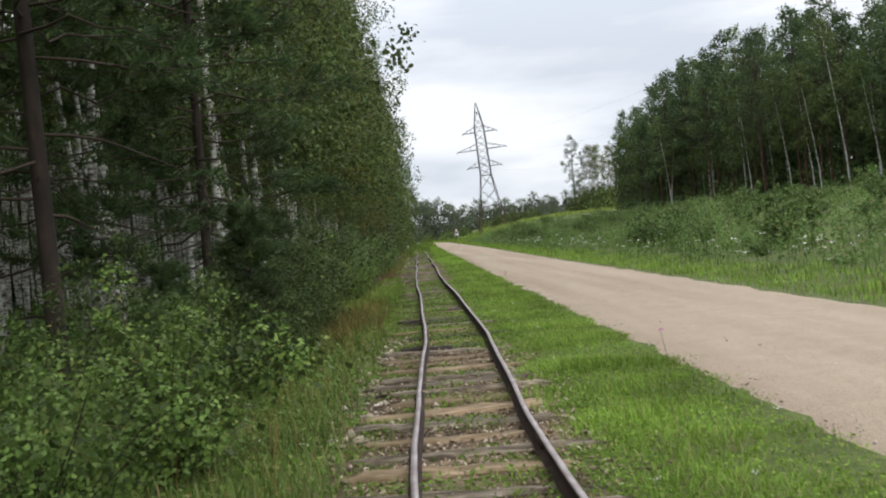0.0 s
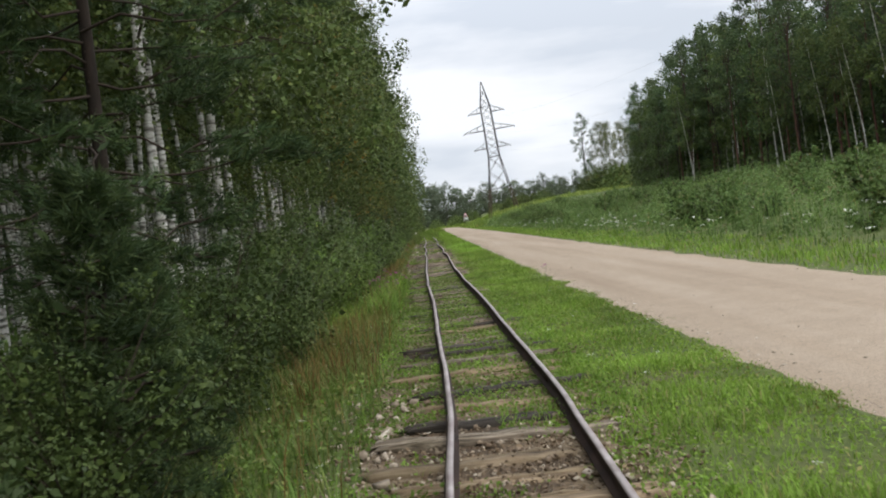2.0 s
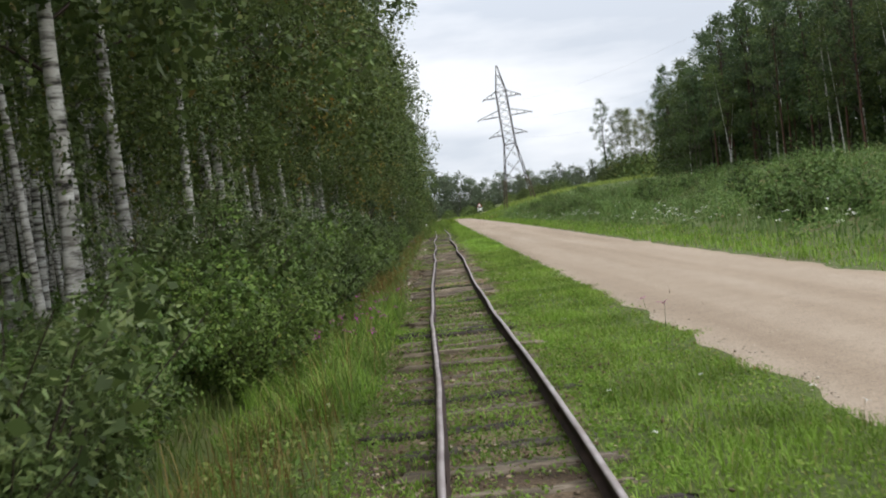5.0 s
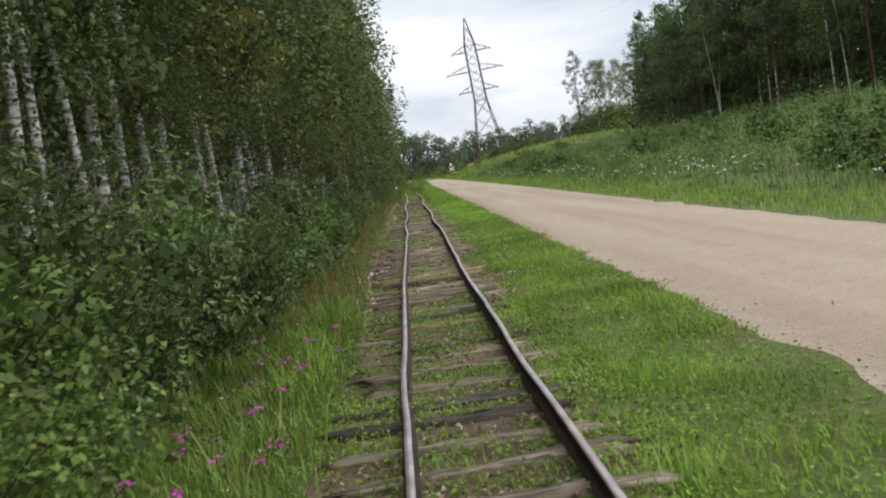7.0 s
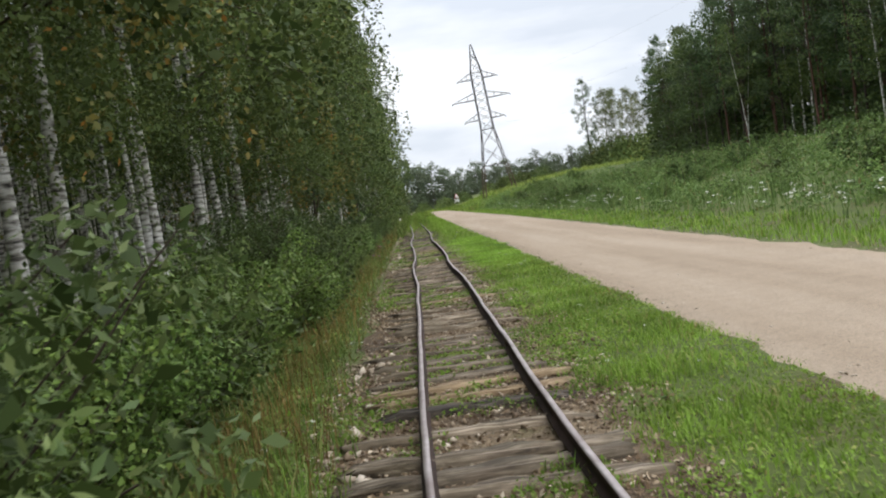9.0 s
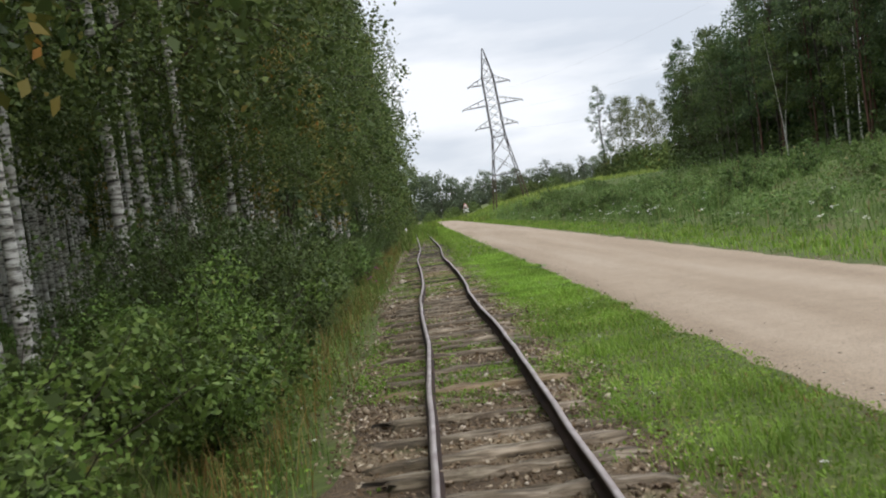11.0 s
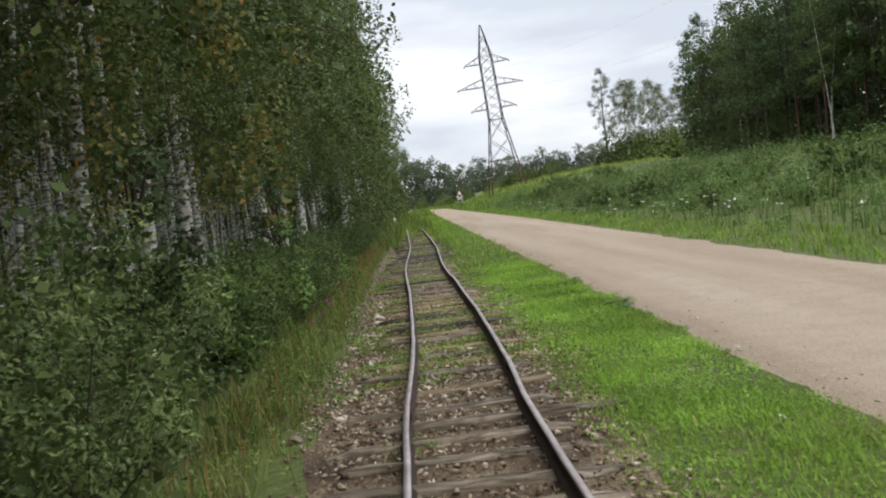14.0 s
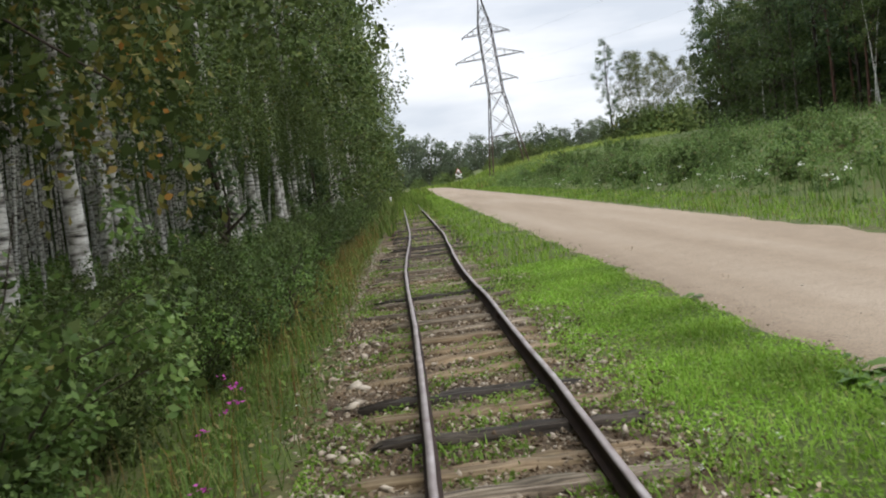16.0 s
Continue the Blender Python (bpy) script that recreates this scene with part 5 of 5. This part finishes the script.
def build_weeds():
    rng = np.random.default_rng(131)
    k = 2700
    x, y = 7.4 + rng.gamma(1.6, 4.6, k), 14 + 181 * rng.random(k) ** 1.15
    keep = x < 28.5
    x, y = x[keep], y[keep]
    p = patchy(x, y, 0.22, 3.0)
    high = np.clip(0.45 + 1.8 * p, 0.1, 1.4) * rng.uniform(0.6, 1.3, len(x)) * np.clip(0.3 + (x - 7.4) / 3, 0.3, 1) * np.interp(y, [100, 140, 195], [1, 0.7, 0.5])
    at, out = lobes(np.stack([x, y, land(x, y) + high * 0.6], -1), 0.2 + 0.45 * high, 62, rng, 1.0, 0.8, 0.5)
    tagged(new("slope_weeds", mesh_of("slope_weeds", *facing(at, out, 0.12, rng, 0.5), WEED)), "tangled green weeds covering the bank in clumps", "weeds", kind="stuff")
    k = 150
    x, y = 8.6 + rng.gamma(1.8, 3.0, k), rng.uniform(22, 130, k)
    near = patchy(x, y, 0.12, 27.0) > -0.05
    x, y = x[near & (x < 26)], y[near & (x < 26)]
    at, out = lobes(np.stack([x, y, land(x, y) + 0.45], -1), rng.uniform(0.25, 0.5, len(x)), 70, rng, 0.9, 0.6, 0.4)
    tagged(new("withered_weeds", mesh_of("withered_weeds", *facing(at, out, 0.1, rng, 0.3), WITHERED)), "brownish withered weeds among the green on the bank", "weeds", kind="stuff")
    k = 22000
    x = 6.9 + rng.gamma(1.5, 4.4, k)
    y = 12 + 183 * rng.random(k) ** 1.25
    keep = x < 29.5
    x, y = x[keep], y[keep]
    lump = np.clip(0.6 + 1.2 * patchy(x, y, 0.3, 3.0) + 0.5 * patchy(x, y, 1.1, 7.0), 0.2, 1.5) * np.clip(0.3 + (x - 6.8) / 2.5, 0.3, 1) * np.interp(y, [100, 140, 195], [1, 0.65, 0.5])
    v, f = blades(np.stack([x, y, land(x, y) - 0.02], -1), lump * rng.uniform(0.4, 0.95, len(x)), rng.uniform(0.012, 0.035, len(x)), 0.5, rng)
    tagged(new("slope_stalks", mesh_of("slope_stalks", v, f, WEED)), "upright stalks of tall weeds and grass on the bank", "weeds", kind="stuff")
    lawn("meadow_grass", 14000, (15, 36), (190, 250), 0.5, 0.14, 0.6, MEADOW, 132, "pale yellow-green meadow beyond the pylon")
    lawn("far_grass", 9000, (-4, 16), (150, 250), 0.35, 0.12, 0.6, GRASS, 133, "rough grass beside the far road", lambda x, y, r: (x < road_edges(y)[0]) & (np.abs(x) > 0.7) | (x > road_edges(y)[1]))


def build_bank_bushes():
    rng = np.random.default_rng(141)
    kinds = [shrub(1.0, 0.8, 900, 0.11, 142, WEED, "low green shrub on the weedy bank", 0.5, 12, 9), shrub(1.3, 0.9, 900, 0.11, 143, WILLOWLEAF, "grey-green shrub on the weedy bank", 0.4, 12, 9),
             shrub(1.1, 0.9, 900, 0.11, 144, BUSHLEAF, "fresh green shrub on the weedy bank", 0.5, 12, 9)]
    spots = [[], [], []]
    for _ in range(220):
        x, y = 8.4 + rng.gamma(1.6, 3.2), rng.uniform(16, 150)
        if x < 21:
            spots[rng.integers(3)].append((float(x), float(y), rng.uniform(0, 360), rng.uniform(0.6, 1.25)))
    for p, s in zip(kinds, spots):
        stand(tagged(p, group="shrubs on the bank"), s, "shrubs on the bank")


def umbels(name, spots, size, mat, label, rng, high, stalk=0.006):
    """Flower heads on stalks: a ring of small petals each."""
    vs, fs, idx, base = [], [], [], 0
    for x, y in spots:
        z, h = float(land(x, y)), high * rng.uniform(0.6, 1.2)
        v, f = tubes([np.array([(x, y, z), (x + rng.normal() * 0.04, y + rng.normal() * 0.04, z + h)])], [np.array([stalk, stalk * 0.6])], 3)
        vs.append(v)
        fs.append(f + base)
        idx += [1] * len(f)
        base += len(v)
        at = v[-1] + rng.normal(size=(9, 3)) * np.array([size, size, size * 0.35])
        v, f = leaves(at, size * 0.9, rng, 0.7, 0.9)
        vs.append(v)
        fs.append(f + base)
        idx += [0] * len(f)
        base += len(v)
    return tagged(new(name, mesh_of(name, np.concatenate(vs), np.concatenate(fs), [mat, WEED], idx)), label, "flowers", kind="stuff")


def build_flowers():
    rng = np.random.default_rng(151)
    spots = []
    for cy, n in ((17, 10), (21, 22), (25, 14), (29, 8), (37, 16), (41, 8), (48, 26), (51, 30), (54, 14), (62, 10), (71, 22), (77, 26), (84, 14), (93, 10), (104, 10), (118, 12)):
        for _ in range(n // 2):
            spots.append((6.9 + rng.gamma(1.5, 0.55), cy + rng.normal() * 1.6))
    umbels("white_flowers", spots, 0.042, WHITE, "white flower heads at the foot of the bank", rng, 0.62)
    spots = [(-1.15 + rng.normal() * 0.22, 27.6 + rng.normal() * 1.5) for _ in range(30)] + [(-1.3 + rng.normal() * 0.15, 58.3 + rng.normal() * 0.8) for _ in range(7)] + [(1.9, 26.5), (1.7, 24.9), (2.0, 10.2)]
    umbels("purple_flowers", spots, 0.024, PINK, "purple knapweed heads in the tall grass beside the track", rng, 0.52, 0.003)
    spots = [(-1.35 + rng.normal() * 0.3, rng.uniform(6, 60)) for _ in range(40)] + [(rng.uniform(0.7, 2.0), rng.uniform(5, 60)) for _ in range(46)]
    umbels("small_flowers", spots, 0.012, WHITE, "tiny white flowers in the grass", rng, 0.16, 0.002)


def rosette(count, long, seed, label):
    """A low broad-leaved weed: long leaves fanned from one root."""
    rng = np.random.default_rng(seed)
    vs, fs, base = [], [], 0
    for i in range(count):
        a, n = i * 2.4, long * rng.uniform(0.6, 1.1)
        u, w = np.linspace(0, 1, 5), np.array([0.15, 0.8, 1.0, 0.7, 0.05]) * n * 0.16
        mid = np.stack([np.cos(a) * n * u * 0.85, np.sin(a) * n * u * 0.85, n * (0.75 * u - 0.5 * u ** 2) * rng.uniform(0.4, 1.2)], -1)
        side = np.array([-np.sin(a), np.cos(a), 0.1])
        vs.append(np.concatenate([mid - side * w[:, None], mid + side * w[:, None]]))
        k = np.arange(4)
        fs.append(np.stack([k, k + 1, k + 6, k + 5], -1) + base)
        base += 10
    me = mesh_of("weed_leaves", np.concatenate(vs), np.concatenate(fs), FERNWEED)
    root = new("weed")
    part("leaf_rosette", me, root)
    return tagged(root, label, "weed")


def build_rosettes():
    rng = np.random.default_rng(161)
    small, big = rosette(13, 0.2, 162, "low broad-leaved green weed among the grass"), rosette(22, 0.3, 163, "bushy broad-leaved weed at the road's edge")
    spots = [(rng.choice([rng.uniform(0.6, 1.5), rng.uniform(-0.3, 0.3), rng.uniform(-1.2, -0.6)], p=[0.6, 0.25, 0.15]), rng.uniform(4, 66), rng.uniform(0, 360), rng.uniform(0.45, 1.1)) for _ in range(130)]
    stand(tagged(small, group="weeds beside the track"), spots, "weeds beside the track")
    edge = [(2.12, 58.5, 0, 1.0), (2.22, 58.75, 70, 0.9), (2.05, 58.2, 130, 0.8), (2.2, 59.1, 200, 0.6), (2.3, 54.4, 40, 0.6), (2.25, 49.0, 0, 0.5), (2.1, 31.2, 0, 0.45), (2.2, 62.6, 90, 0.8), (2.2, 66, 10, 0.7), (6.2, 58, 50, 0.8), (2.28, 40.1, 50, 0.5)]
    stand(tagged(big, group="weeds at the road's edge"), edge, "weeds at the road's edge")


build_grass()
build_weeds()
build_bank_bushes()
build_flowers()
build_rosettes()


# ---- signs, posts and wires ----
def box_mesh(name, w, d, h, mat):
    v = np.array([(x, y, z) for x in (-w / 2, w / 2) for y in (-d / 2, d / 2) for z in (0, h)])
    return mesh_of(name, v, np.array([[0, 1, 3, 2], [4, 6, 7, 5], [0, 4, 5, 1], [2, 3, 7, 6], [0, 2, 6, 4], [1, 5, 7, 3]]), mat)


def plate(name, corners, thick, mat):
    """A flat plate standing in x and z, from its corners, with thickness."""
    n = len(corners)
    v = [(x, -thick / 2, z) for x, z in corners] + [(x, thick / 2, z) for x, z in corners]
    faces = [np.array([list(range(n))]), np.array([list(range(2 * n - 1, n - 1, -1))]), np.array([[i, i + n, (i + 1) % n + n, (i + 1) % n] for i in range(n)])]
    return mesh_of(name, v, faces, mat)


def build_sign():
    red, white = plain("sign_red", (0.36, 0.03, 0.03), 0.6), plain("sign_white", (0.75, 0.75, 0.75), 0.5)
    root = new("crossing_sign")
    root.matrix_basis = pose(7.45, 199, float(land(7.45, 199)) - 0.1) @ Matrix.Scale(0.85, 4)
    tagged(root, "red-edged triangular crossing sign over a white cross on a post", "road sign")
    part("post", box_mesh("sign_post", 0.08, 0.08, 2.95, STEEL), root)
    tri = [(-0.52, 2.2), (0.52, 2.2), (0, 3.1)]
    ob = part("triangle", plate("sign_triangle", tri, 0.03, red), root, "red-edged warning triangle")
    ob.matrix_basis = pose(0, -0.06, 0)
    face = part("triangle_face", plate("sign_face", [(-0.39, 2.27), (0.39, 2.27), (0, 2.95)], 0.01, white), ob, "white face")
    face.matrix_basis = pose(0, -0.025, 0)
    mark = part("symbol", plate("sign_symbol", [(-0.13, 2.38), (0.13, 2.38), (0.13, 2.55), (-0.13, 2.55)], 0.008, TWIG), ob, "black symbol")
    mark.matrix_basis = pose(0, -0.037, 0)
    for s in (-1, 1):
        arm = part("cross_arm", plate("sign_cross", [(-0.6, -0.09), (0.6, -0.09), (0.6, 0.09), (-0.6, 0.09)], 0.02, white), root, "white cross board with red ends")
        arm.matrix_basis = pose(0, -0.06 - 0.012 * s, 1.75, 0, s * 32, 0)


def build_post():
    root = new("marker_post")
    root.matrix_basis = pose(-1.25, 128, float(land(-1.25, 128)))
    part("post", box_mesh("marker", 0.14, 0.14, 0.62, plain("whitewash", (0.7, 0.7, 0.67), 0.8)), root)
    part("cap", box_mesh("marker_cap", 0.17, 0.17, 0.06, TWIG), root, "dark painted cap").matrix_basis = pose(0, 0, 0.62)
    tagged(root, "short white trackside marker post in the grass", "post")


def build_wires():
    wire = plain("weathered_wire", (0.12, 0.12, 0.13), 0.5, 0.6)
    for z, dx in ((11.5, 3.15), (14.7, 4.55), (17.9, 3.15)):
        for s in (1,):
            a = np.array((14.3 + s * dx * 0.978 - 0.058 * z, 197 + s * dx * 0.2, 1.0 + z))
            b = a + np.array((26.0, -235.0, 3.0))
            t = np.linspace(0, 1, 28)
            line = a + (b - a) * t[:, None] - np.array((0, 0, 5.5)) * (4 * t * (1 - t))[:, None]
            ob = new("power_line", mesh_of("power_line", *tubes([line], [np.full(28, 0.004)], 4), wire))
            tagged(ob, "thin dark overhead power line hung from the pylon", "power line", "power lines")


build_sign()
build_post()
build_wires()
